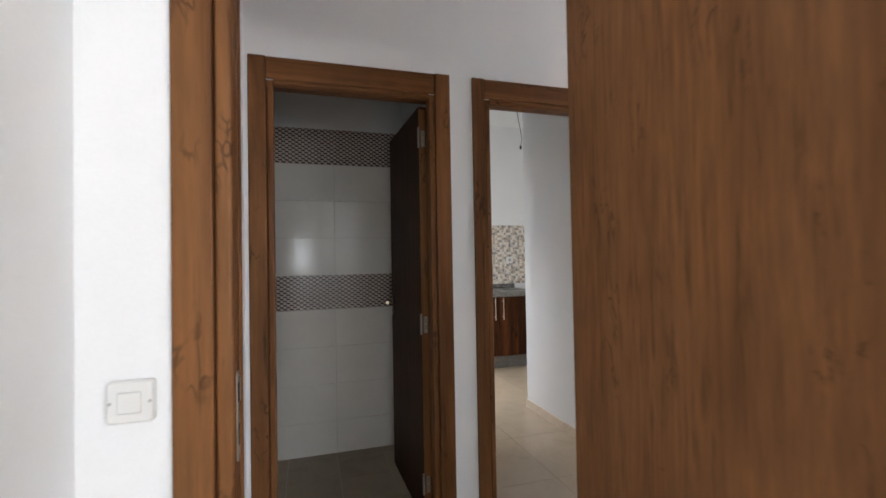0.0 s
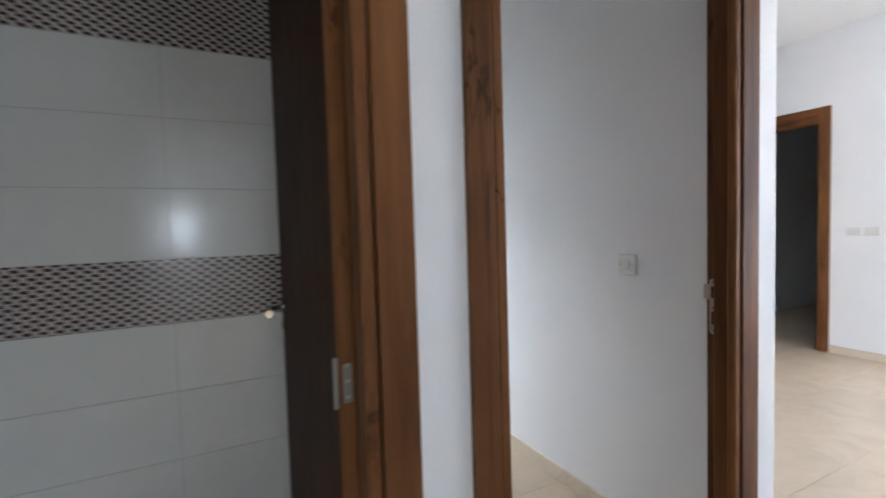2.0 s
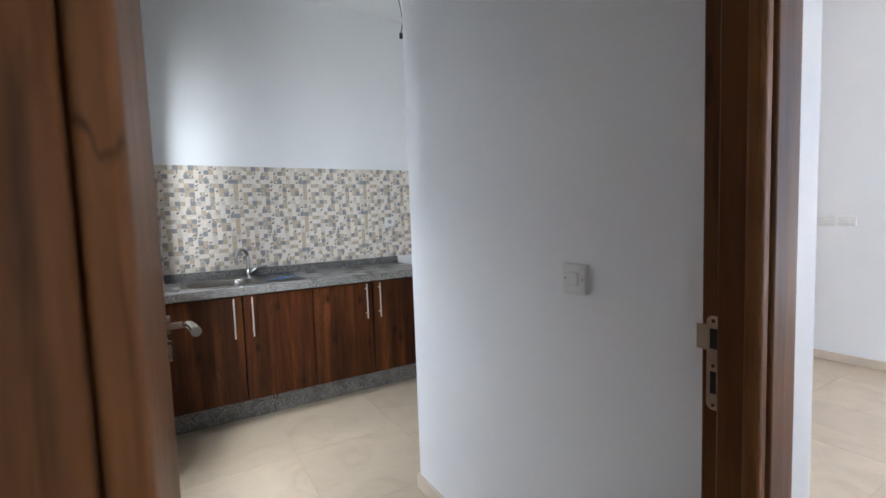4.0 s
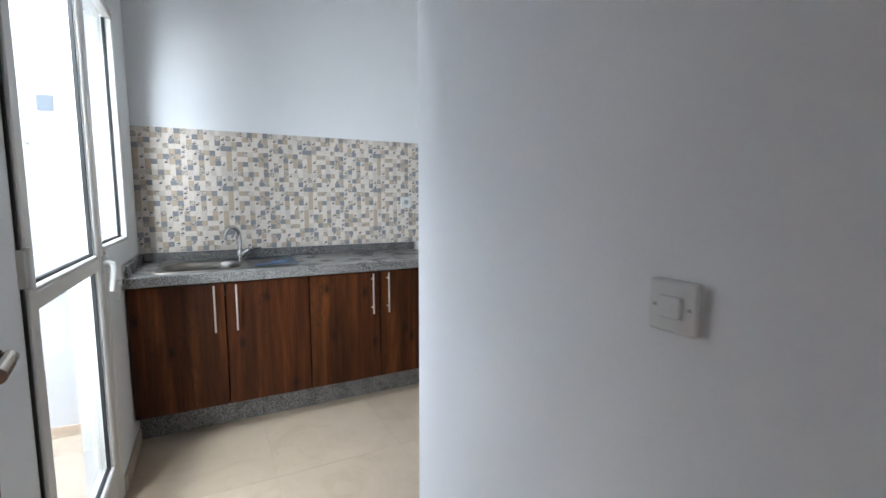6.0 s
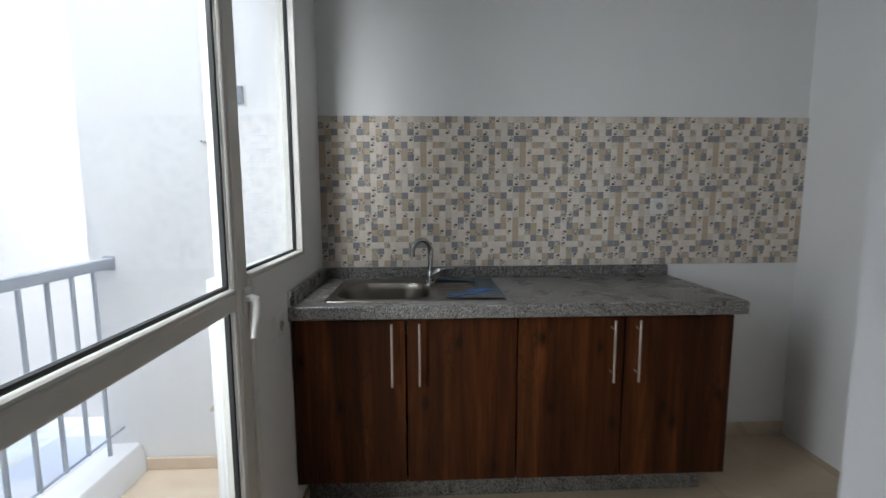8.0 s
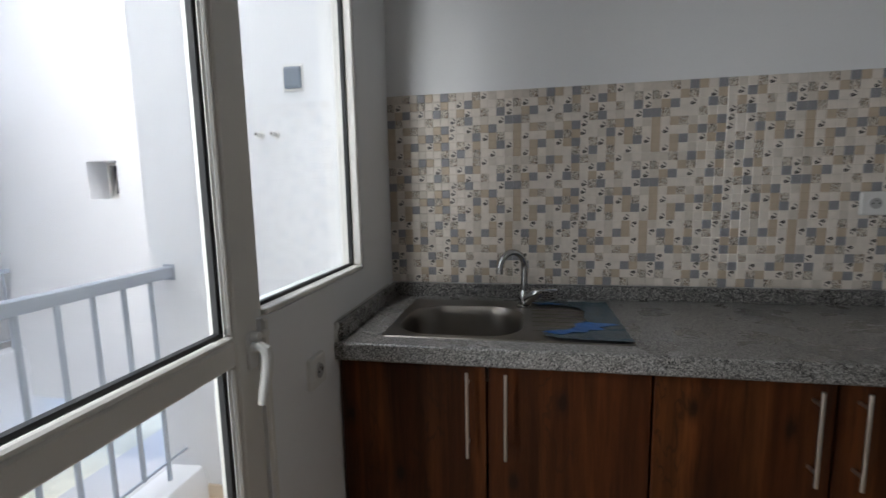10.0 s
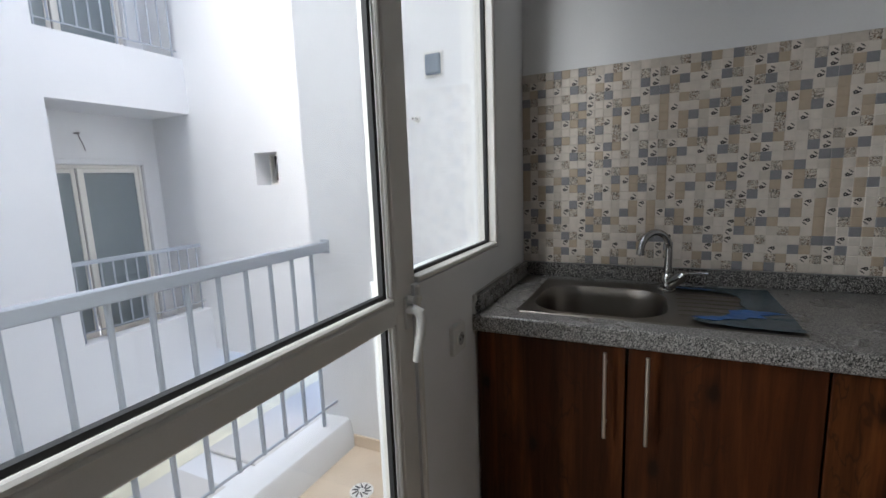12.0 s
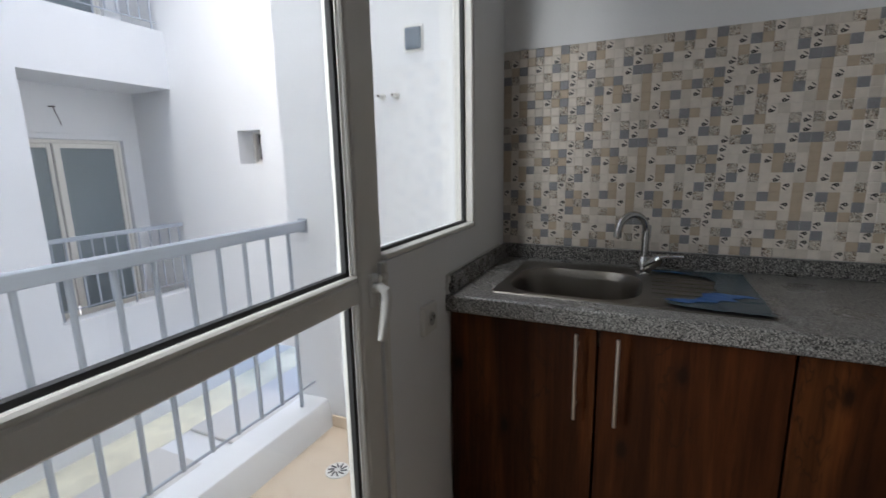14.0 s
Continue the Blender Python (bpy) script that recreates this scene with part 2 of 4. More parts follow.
def chip_mat(name, base, kind="plain"):
    """One printed chip of the splashback: plain, striped, flowered or scrolled."""
    m, nt, b = node_mat(name)
    v = coords(nt, world_space=False)
    n1 = noise_tex(nt, v, 30.0, 4)
    col = ramp(nt, n1, (0.3, tuple(c * 0.9 for c in base)), (0.7, tuple(min(1, c * 1.05) for c in base)))
    if kind == "stripe":
        w = n_add(nt, "ShaderNodeTexWave", Scale=95.0, Distortion=0.6, Detail=1.0)
        w.bands_direction = "Z"
        nt.links.new(v, w.inputs["Vector"])
        col = mix_rgb(nt, 0.8, col, ramp(nt, w.outputs["Fac"], (0.3, grey(0.5)), (0.7, grey(1.25))), "MULTIPLY")
    elif kind == "flower":
        def vec(op, a, c=None):
            nd = nt.nodes.new("ShaderNodeVectorMath")
            nd.operation = op
            nt.links.new(a, nd.inputs[0])
            if isinstance(c, tuple):
                nd.inputs[1].default_value = c
            elif c is not None:
                nt.links.new(c, nd.inputs[1])
            return nd
        cell = vec("MULTIPLY", v, (1 / 0.03069, 0.0, 1 / 0.0307)).outputs[0]
        wn_ = nt.nodes.new("ShaderNodeTexWhiteNoise")
        nt.links.new(vec("FLOOR", cell).outputs[0], wn_.inputs["Vector"])
        shift = vec("MULTIPLY", vec("SUBTRACT", wn_.outputs["Color"], (0.5, 0.5, 0.5)).outputs[0], (0.3, 0.0, 0.3)).outputs[0]
        uv = vec("ADD", vec("FRACTION", cell).outputs[0], shift).outputs[0]
        near = None
        petals = [(0.36 + 0.13 * math.cos(1.257 * k + 0.4), 0.34 + 0.13 * math.sin(1.257 * k + 0.4), 0.0) for k in range(5)]
        for px, pz, grow in petals + [(0.58, 0.30, 0.0), (0.70, 0.36, 0.01), (0.64, 0.70, 0.0), (0.76, 0.60, 0.02), (0.50, 0.80, 0.02)]:
            dist = nt.nodes.new("ShaderNodeMath")
            dist.operation = "ADD"
            dist.inputs[1].default_value = grow
            nt.links.new(vec("DISTANCE", uv, (px, 0.0, pz)).outputs["Value"], dist.inputs[0])
            if near is None:
                near = dist.outputs[0]
            else:
                low = nt.nodes.new("ShaderNodeMath")
                low.operation = "MINIMUM"
                nt.links.new(near, low.inputs[0])
                nt.links.new(dist.outputs[0], low.inputs[1])
                near = low.outputs[0]
        on = ramp(nt, near, (0.074, grey(1.0)), (0.094, grey(0.0)))
        col = mix_rgb(nt, on, col, (0.015, 0.012, 0.011))
    elif kind == "scroll":
        nz = noise_tex(nt, v, 120.0, 2, 0.5, 1.4)
        on = ramp(nt, nz, (0.435, grey(0.0)), (0.465, grey(1.0)), (0.52, grey(1.0)), (0.555, grey(0.0)))
        tint = ramp(nt, noise_tex(nt, v, 70.0, 1), (0.42, (0.035, 0.027, 0.023)), (0.58, (0.15, 0.072, 0.03)))
        col = mix_rgb(nt, on, col, tint)
    nt.links.new(col, b.inputs["Base Color"])
    b.inputs["Roughness"].default_value = 0.3
    bump(nt, b, n1, 0.08, 0.001)
    return m


PLASTER = painted("white_plaster", (0.88, 0.88, 0.88), 0.55, 140.0, 0.16, 0.03)
RENDERED = painted("white_render", (0.82, 0.83, 0.845), 0.75, 90.0, 0.35, 0.05, cloud=0.9)
CEILING = painted("ceiling_white", (0.89, 0.89, 0.88), 0.7, 120.0, 0.1, 0.02)
DOOR_WOOD = wood("door_wood", (0.088, 0.033, 0.010), (0.190, 0.078, 0.0255), (0.275, 0.124, 0.044), knots=0.7)
LEAF_WOOD = wood("door_leaf_veneer", (0.190, 0.082, 0.030), (0.255, 0.112, 0.043), (0.30, 0.136, 0.054), knots=0.5, scale=1.5, planks=0.2, pores=0.45)
WC_FLOOR = marble_mat("wc_floor_tile", (0.34, 0.27, 0.19), (0.31, 0.24, 0.165), 0.35)
DOOR_WOOD_X = wood("door_wood_head", (0.088, 0.033, 0.010), (0.190, 0.078, 0.0255), (0.275, 0.124, 0.044), along="x", knots=0.7)
DOOR_WOOD_Y = wood("door_wood_head_side", (0.088, 0.033, 0.010), (0.190, 0.078, 0.0255), (0.275, 0.124, 0.044), along="y", knots=0.7)
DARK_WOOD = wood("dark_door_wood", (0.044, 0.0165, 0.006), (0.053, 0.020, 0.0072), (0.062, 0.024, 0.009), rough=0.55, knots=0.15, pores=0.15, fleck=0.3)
WALNUT = wood("walnut_laminate", (0.020, 0.0055, 0.0016), (0.070, 0.0205, 0.0052), (0.160, 0.053, 0.0132), rough=0.5, scale=1.1, knots=0.6, pores=0.6, planks=1.0, eyes=0.9)
GRANITE = granite_mat("grey_granite")
GRANITE_STRIP = granite_mat("dark_grained_granite_strip", 0.5)
MARBLE = marble_mat("cream_floor_tile", (0.53, 0.43, 0.31), (0.495, 0.395, 0.275))
SKIRT = marble_mat("cream_skirting", (0.66, 0.56, 0.44), (0.56, 0.46, 0.34), 0.3)
BALCONY_TILE = marble_mat("balcony_tile", (0.68, 0.57, 0.44), (0.62, 0.50, 0.37), 0.4)
GROUT = painted("grout", (0.62, 0.53, 0.41), 0.7)
WC_TILE = painted("wc_white_tile", (0.82, 0.785, 0.725), 0.14, 30.0, 0.02, 0.04, cloud=4.0)
WC_GROUT = painted("wc_grout", (0.55, 0.52, 0.48), 0.8)
BAND = band_mat("brown_dash_band")
ALU = painted("white_aluminium", (0.80, 0.775, 0.72), 0.32, 300.0, 0.03, 0.03)
# gasket black, also used where holes are drawn as black pieces
BLACK = painted("black_gasket_and_hole", (0.012, 0.012, 0.012), 0.6)
GLASS = glass_mat("clear_glass")
STEEL = metal_mat("brushed_steel", (0.235, 0.215, 0.19), 0.33, (6, 160, 160))
CHROME = metal_mat("chrome", (0.50, 0.495, 0.485), 0.10)
NICKEL = metal_mat("satin_nickel", (0.62, 0.57, 0.50), 0.35)
FILM = painted("blue_protective_film", (0.014, 0.10, 0.33), 0.3, 60.0, 0.5, 0.35, cloud=25.0)
FILM_DULL = painted("clear_blue_film", (0.036, 0.068, 0.092), 0.25, 60.0, 0.5, 0.3, cloud=20.0)
PLASTIC = painted("white_plastic", (0.78, 0.77, 0.74), 0.35, 300.0, 0.02, 0.02)
# plastic grey for painted recess shade; also colours the switch screws
PLASTIC_SHADOW = painted("shaded_plastic", (0.42, 0.41, 0.40), 0.5)
LEVER = metal_mat("satin_lever", (0.50, 0.44, 0.37), 0.2)
HINGE = painted("dull_zinc", (0.36, 0.34, 0.31), 0.4, 200.0, 0.05, 0.06, metal=0.75)
# near-black paint standing in for the dark of unlit rooms and slots
UNLIT_DARK = painted("unlit_dark", (0.06, 0.06, 0.065), 0.6)
RAIL_PAINT = painted("grey_rail_paint", (0.42, 0.46, 0.52), 0.4, 200.0, 0.06, 0.05)
BOX_GREY = painted("grey_meter_box", (0.20, 0.24, 0.29), 0.5)
CEMENT = painted("grey_cement_panel", (0.66, 0.645, 0.62), 0.85, 60.0, 0.4, 0.07)
YELLOWED = painted("yellow_stained_screed", (0.87, 0.83, 0.66), 0.85, 50.0, 0.4, 0.2, cloud=3.0)
DARK_GLASS = painted("dark_window_glass", (0.24, 0.28, 0.30), 0.08, 20.0, 0.0, 0.1)
CABLE = painted("grey_cable", (0.20, 0.18, 0.17), 0.5)
SILICONE = painted("white_silicone", (0.66, 0.65, 0.62), 0.4, 80.0, 0.4, 0.12, cloud=14.0)
CHIP = {
    "w": chip_mat("chip_white", (0.76, 0.69, 0.61)), "c": chip_mat("chip_cream", (0.66, 0.595, 0.515)),
    "t": chip_mat("chip_tan", (0.53, 0.425, 0.31)), "g": chip_mat("chip_slate", (0.30, 0.297, 0.308), "stripe"),
    "b": chip_mat("chip_flower", (0.76, 0.69, 0.61), "flower"), "f": chip_mat("chip_scroll", (0.70, 0.63, 0.53), "scroll"),
}


# ---- builders ----
def thing(name, at, label, category, group="", rot=0.0):
    ob = new(name)
    ob.empty_display_size = 0.1
    ob.matrix_basis = pose(*at, 0, 0, rot)
    ob["at"] = at
    return tagged(ob, label, category, group)


def root_at(ob):
    while ob.parent:
        ob = ob.parent
    return ob.matrix_basis.translation if ob.type == "EMPTY" else Vector((0, 0, 0))


def part(name, bm, material, parent, label="", local=False, smooth=False):
    """One mesh object under a thing or a part. The bmesh is in the world's metres, or in the thing's own if local."""
    if not local and parent is not None:
        bmesh.ops.translate(bm, verts=bm.verts, vec=-root_at(parent))
    me = bpy.data.meshes.new(name)
    bmesh.ops.recalc_face_normals(bm, faces=bm.faces)
    bm.to_mesh(me)
    bm.free()
    for mm in material if isinstance(material, (list, tuple)) else [material]:
        me.materials.append(mm)
    if smooth:
        me.shade_smooth()
        try:
            me.set_sharp_from_angle(angle=radians(35))
        except AttributeError:
            pass
    ob = new(name, me)
    ob.parent = parent
    if label:
        ob["label"] = label
    return ob


def structure(name, bm, material, label, category, smooth=False):
    return tagged(part(name, bm, material, None, local=True, smooth=smooth), label, category, kind="structure")


def box(x0, x1, y0, y1, z0, z1, bevel=0.0, bm=None, segs=1):
    bm = bm or bmesh.new()
    t = bmesh.new()
    bmesh.ops.create_cube(t, size=1)
    bmesh.ops.transform(t, matrix=Matrix.Translation(((x0 + x1) / 2, (y0 + y1) / 2, (z0 + z1) / 2)) @ Matrix.Diagonal((abs(x1 - x0), abs(y1 - y0), abs(z1 - z0), 1)), verts=t.verts)
    if bevel:
        bmesh.ops.bevel(t, geom=t.edges[:], offset=bevel, segments=segs, affect="EDGES", profile=0.5)
    return merge(bm, t)


def merge(bm, t):
    me = bpy.data.meshes.new("tmp")
    t.to_mesh(me)
    t.free()
    bm.from_mesh(me)
    bpy.data.meshes.remove(me)
    return bm


def rod(a, b, r, bm=None, sides=12, r2=None):
    bm = bm or bmesh.new()
    a, b = Vector(a), Vector(b)
    t = bmesh.new()
    bmesh.ops.create_cone(t, cap_ends=True, segments=sides, radius1=r, radius2=r if r2 is None else r2, depth=(b - a).length)
    bmesh.ops.transform(t, matrix=Matrix.Translation((a + b) / 2) @ (b - a).to_track_quat("Z", "Y").to_matrix().to_4x4(), verts=t.verts)
    return merge(bm, t)


def tube(points, radii, sides=12, bm=None):
    """A round tube along points, its radius given point by point."""
    bm = bm or bmesh.new()
    pts = [Vector(p) for p in points]
    if isinstance(radii, (int, float)):
        radii = [radii] * len(pts)
    rings, up = [], Vector((0.3, 0.9, 0.2)).normalized()
    for i, p in enumerate(pts):
        d = (pts[min(i + 1, len(pts) - 1)] - pts[max(i - 1, 0)]).normalized()
        s = d.cross(up).normalized()
        w = s.cross(d).normalized()
        rings.append([bm.verts.new(p + radii[i] * (math.cos(a) * s + math.sin(a) * w)) for a in (2 * math.pi * k / sides for k in range(sides))])
    for r0, r1 in zip(rings, rings[1:]):
        for k in range(sides):
            bm.faces.new((r0[k], r0[(k + 1) % sides], r1[(k + 1) % sides], r1[k]))
    bm.faces.new(rings[0][::-1])
    bm.faces.new(rings[-1])
    return bm


def rounded(cx, cy, w, h, r, n=6):
    """The outline of a rounded rectangle."""
    out = []
    for sx, sy, a0 in ((1, 1, 0), (-1, 1, 90), (-1, -1, 180), (1, -1, 270)):
        for k in range(n + 1):
            a = radians(a0 + 90 * k / n)
            out.append((cx + sx * (w / 2 - r) + r * math.cos(a), cy + sy * (h / 2 - r) + r * math.sin(a)))
    return out


def loft(bm, loops):
    """Skin between closed loops of equal length."""
    rows = [[bm.verts.new(p) for p in lp] for lp in loops]
    n = len(rows[0])
    for a, b in zip(rows, rows[1:]):
        for k in range(n):
            bm.faces.new((a[k], a[(k + 1) % n], b[(k + 1) % n], b[k]))
    return rows


def wall_x(name, x0, x1, y0, y1, z0, z1, openings, material, label):
    """A wall that runs along y, with openings (y0, y1, z0, z1) cut through it."""
    bm = bmesh.new()
    y = y0
    for a, b, lo, hi in sorted(openings):
        if a > y:
            box(x0, x1, y, a, z0, z1, bm=bm)
        if lo > z0:
            box(x0, x1, a, b, z0, lo, bm=bm)
        if hi < z1:
            box(x0, x1, a, b, hi, z1, bm=bm)
        y = b
    if y1 > y:
        box(x0, x1, y, y1, z0, z1, bm=bm)
    return structure(name, bm, material, label, "wall")


def wall_y(name, x0, x1, y0, y1, z0, z1, openings, material, label):
    """A wall that runs along x, with openings (x0, x1, z0, z1) cut through it."""
    bm = bmesh.new()
    x = x0
    for a, b, lo, hi in sorted(openings):
        if a > x:
            box(x, a, y0, y1, z0, z1, bm=bm)
        if lo > z0:
            box(a, b, y0, y1, z0, lo, bm=bm)
        if hi < z1:
            box(a, b, y0, y1, hi, z1, bm=bm)
        x = b
    if x1 > x:
        box(x, x1, y0, y1, z0, z1, bm=bm)
    return structure(name, bm, material, label, "wall")


# ---- structure ----
H = 2.95
wall_y("wall_hall_north", -1.12, 1.875, 1.585, 1.685, 0, H, [(-0.155, 0.63, 0, 2.056), (0.828, 1.724, 0, 2.056)], PLASTER, "white plastered hall wall with two door openings")
wall_x("wall_hall_west", -0.34, -0.22, 0.56, 1.585, 0, H, [], PLASTER, "white plastered hall side wall")
wall_y("wall_bedroom_north", -0.49, 2.3, 0.46, 0.56, 0, H, [(-0.155, 0.765, 0, 2.064)], PLASTER, "white plastered wall with an open doorway")
wall_x("wall_bedroom_west", -0.46, -0.34, -3.62, 0.46, 0, H, [], PLASTER, "white plastered bedroom side wall")
wall_y("wall_bedroom_south", -0.49, 2.3, -3.62, -3.5, 0, H, [(-0.26, 0.02, 1.2, 1.64), (1.05, 2.15, 0.85, 2.15)], PLASTER, "white plastered wall with a window opening")
wall_x("wall_bedroom_east", 2.2, 2.3, -3.5, 0.46, 0, H, [], PLASTER, "white plastered bedroom wall")
wall_y("wall_living_south", 2.3, 5.52, -3.12, -3.0, 0, H, [(2.35, 4.85, 0.5, 2.5)], PLASTER, "white plastered wall with a wide window opening")
# the unseen opening at y -1.2 to 0.9 only holds the side lamp
wall_x("wall_living_east", 5.4, 5.52, -3.0, 5.2, 0, H, [(-1.2, 0.9, 0.5, 2.4), (2.978, 3.83, 0, 2.165)], PLASTER, "white plastered living room wall with a doorway")
wall_y("wall_living_north", 3.355, 5.52, 5.2, 5.32, 0, H, [], PLASTER, "white plastered living room end wall")
wall_x("wall_kitchen_east", 3.255, 3.355, 3.06, 5.32, 0, H, [], PLASTER, "white plastered kitchen end wall")
wall_y("wall_kitchen_south", 1.823, 3.355, 2.97, 3.06, 0, H, [], PLASTER, "white plastered kitchen return wall")
wall_x("wall_kitchen_passage", 1.823, 1.862, 1.685, 2.97, 0, H, [], PLASTER, "thin white plastered partition beside the kitchen passage")
wall_y("wall_kitchen_north", 0.68, 3.255, 4.8, 4.92, 0, H, [], PLASTER, "white painted kitchen wall above the tiles")
wall_x("wall_kitchen_west", 0.68, 0.80, 2.78, 4.8, 0, H, [(2.955, 3.85, 0, 2.168), (3.85, 4.458, 1.057, 2.168)], PLASTER, "white kitchen wall with a glazed door and side window opening")
wall_x("wall_wc_east", 0.68, 0.80, 1.685, 2.78, 0, H, [], PLASTER, "white partition between toilet and kitchen passage")
wall_y("wall_wc_north", -1.12, 0.68, 2.668, 2.78, 0, H, [], PLASTER, "toilet back wall, white plaster above the tiles")
wall_x("wall_wc_west", -1.12, -1.0, 1.685, 2.668, 0, H, [], PLASTER, "toilet side wall")

bm = box(-1.12, 5.52, -3.62, 2.78, H, H + 0.12)
box(0.68, 5.52, 2.78, 5.32, H, H + 0.12, bm=bm)
structure("ceiling", bm, CEILING, "plain white flat ceiling", "ceiling")

# dim corridor behind the far doorway
bm = box(10.0, 10.1, 2.4, 4.3, 0, H)
box(5.52, 10.0, 2.4, 2.5, 0, H, bm=bm)
box(5.52, 10.0, 4.2, 4.3, 0, H, bm=bm)
structure("wall_corridor", bm, PLASTER, "white walls of the unlit corridor", "wall")
structure("ceiling_corridor", box(5.52, 10.1, 2.4, 4.3, H, H + 0.12), CEILING, "plain corridor ceiling", "ceiling")

# floors: slab, then tiles
bm = box(-1.12, 5.52, -3.62, 2.78, -0.15, -0.004)
box(0.68, 5.52, 2.78, 5.32, -0.15, -0.004, bm=bm)
box(5.52, 10.1, 2.4, 4.3, -0.15, -0.004, bm=bm)
FLOOR = structure("floor", bm, GROUT, "cream polished stone tile floor with fine joints", "floor")


def skirting(name, boxes):
    bm = bmesh.new()
    for b in boxes:
        box(*b, bevel=0.002, bm=bm)
    return structure(name, bm, SKIRT, "low cream stone skirting", "baseboard")


S = 0.07
skirting("baseboard_kitchen", [(1.811, 1.823, 1.72, 3.072, 0, S), (1.8232, 3.255, 3.06, 3.072, 0, S), (0.80, 0.812, 3.90, 4.35, 0, S), (0.80, 0.812, 2.0, 2.945, 0, S), (2.6, 3.255, 4.788, 4.80, 0, S)])
skirting("baseboard_hall", [(-0.22, -0.208, 0.64, 1.585, 0, S), (1.765, 1.875, 1.573, 1.585, 0, S), (0.685, 0.79, 1.573, 1.585, 0, S), (1.862, 1.874, 1.69, 2.97, 0, S)])
skirting("baseboard_living", [(5.388, 5.4, -3.0, 2.904, 0, S), (5.388, 5.4, 3.90, 5.2, 0, S), (-0.34, -0.328, -3.5, 0.46, 0, S)])


def door_frame(name, x0, x1, top, yf, yb, label, width=0.07, width_r=0.078, lip=0.025, rebate=0.034, swing=1):
    """Wooden frame in a wall along x. x0, x1, top: the casing's inner edges; yf, yb: the wall's two faces; lip: the rounded
    moulding between casing and jamb. swing 1: the rebate for the leaf is on the yb side, -1: on the yf side."""
    f = tagged(new(name), label, "door frame", kind="structure")
    f.matrix_basis = pose((x0 + x1) / 2, yf, 0)
    a, b, t = x0 + lip, x1 - lip, top - lip
    for y0, y1, s in ((yf - 0.016, yf + 0.001, -1), (yb - 0.001, yb + 0.016, 1)):
        o = rebate + 0.002 if (s > 0) == (swing > 0) and rebate else 0.0
        if o:
            y0, y1 = (y0 + 0.010, y1) if s < 0 else (y0, y1 - 0.010)
        l, r = x0 - max(0.0, o - lip), x1 + max(0.0, o - lip)
        part("casing", box(x0 - width, l - 0.0015, y0, y1, 0, top + 0.097, 0.004, segs=2), DOOR_WOOD, f)
        part("casing", box(r + 0.0015, x1 + width_r, y0, y1, 0, top + 0.097, 0.004, segs=2), DOOR_WOOD, f)
        part("casing_head", box(l - 0.001, r + 0.001, y0 + 0.002, y1 - 0.0005, top + 0.0015, top + 0.095, 0.004, segs=2), DOOR_WOOD_X, f)
        if o == 0.0:
            ya, yb2 = (y0 + 0.004, y0 + 0.03) if s < 0 else (y1 - 0.03, y1 - 0.004)
            part("moulding", box(a + 0.004, x0 + 0.001, ya, yb2, 0, t - 0.004, 0.007, segs=3), DOOR_WOOD, f)
            part("moulding", box(x1 - 0.001, b - 0.004, ya, yb2, 0, t - 0.004, 0.007, segs=3), DOOR_WOOD, f)
            part("moulding_head", box(a, b, ya, yb2, t + 0.004, top + 0.001, 0.007, segs=3), DOOR_WOOD_X, f)
    ym = yf + 0.055 if swing > 0 else yb - 0.055
    for y0, y1, o in ((yf + 0.002, ym, 0.0 if swing > 0 else rebate), (ym, yb + 0.004, rebate if swing > 0 else 0.0)):
        part("jamb", box(a - 0.05, a - o, y0, y1, 0, t + 0.028, 0.003), DOOR_WOOD, f)
        part("jamb", box(b + o, b + 0.052, y0, y1, 0, t + 0.028, 0.003), DOOR_WOOD, f)
        part("jamb_head", box(a - o, b + o, y0, y1, t + (0.012 if o else 0.0), t + 0.028, 0.003), DOOR_WOOD_X, f)
    return f


door_frame("door_frame_wc", -0.130, 0.604, 2.056, 1.585, 1.685, "reddish brown wooden door frame of the toilet", 0.072, 0.075, rebate=0.032)
f_kit = door_frame("door_frame_kitchen", 0.856, 1.680, 2.056, 1.585, 1.685, "reddish brown wooden door frame of the kitchen", 0.063, 0.082, lip=0.023, rebate=0.047)
f_bed = door_frame("door_frame_bedroom", -0.130, 0.738, 2.06, 0.46, 0.56, "reddish brown wooden door frame of the bedroom", 0.067, 0.07, lip=0.026, rebate=0.0, swing=-1)


def strike_plate(f, x, y, z, s):
    """Lock plate with two slots and a curved lip, screwed to a jamb face. s: the way the face looks."""
    bm = bmesh.new()
    prof = rounded(0, 0, 0.024, 0.17, 0.011)
    loft(bm, [[(x, y + u, z + v) for u, v in prof], [(x + s * 0.002, y + u, z + v) for u, v in prof]])
    bm.faces.new([bm.verts.new((x + s * 0.0021, y + u, z + v)) for u, v in prof])
    box(x + s * 0.0005, x + s * 0.0025, y + 0.008, y + 0.030, z + 0.022, z + 0.068, 0.0008, bm=bm)
    p = part("strike_plate", bm, NICKEL, f, "satin metal strike plate")
    # slots are raised black pieces, coloured for the shade of the holes
    part("slot", box(x + s * 0.0015, x + s * 0.0030, y - 0.007, y + 0.006, z + 0.026, z + 0.062), BLACK, p)
    part("slot", box(x + s * 0.0015, x + s * 0.0030, y - 0.005, y + 0.005, z - 0.055, z - 0.015), BLACK, p)
    for dz in (0.076, -0.005, -0.076):
        part("screw", rod((x + s * 0.001, y, z + dz), (x + s * 0.0034, y, z + dz), 0.0035), CHROME, p)


strike_plate(f_kit, 1.704, 1.668, 1.003, -1)
strike_plate(f_bed, -0.104, 0.513, 1.0, 1)


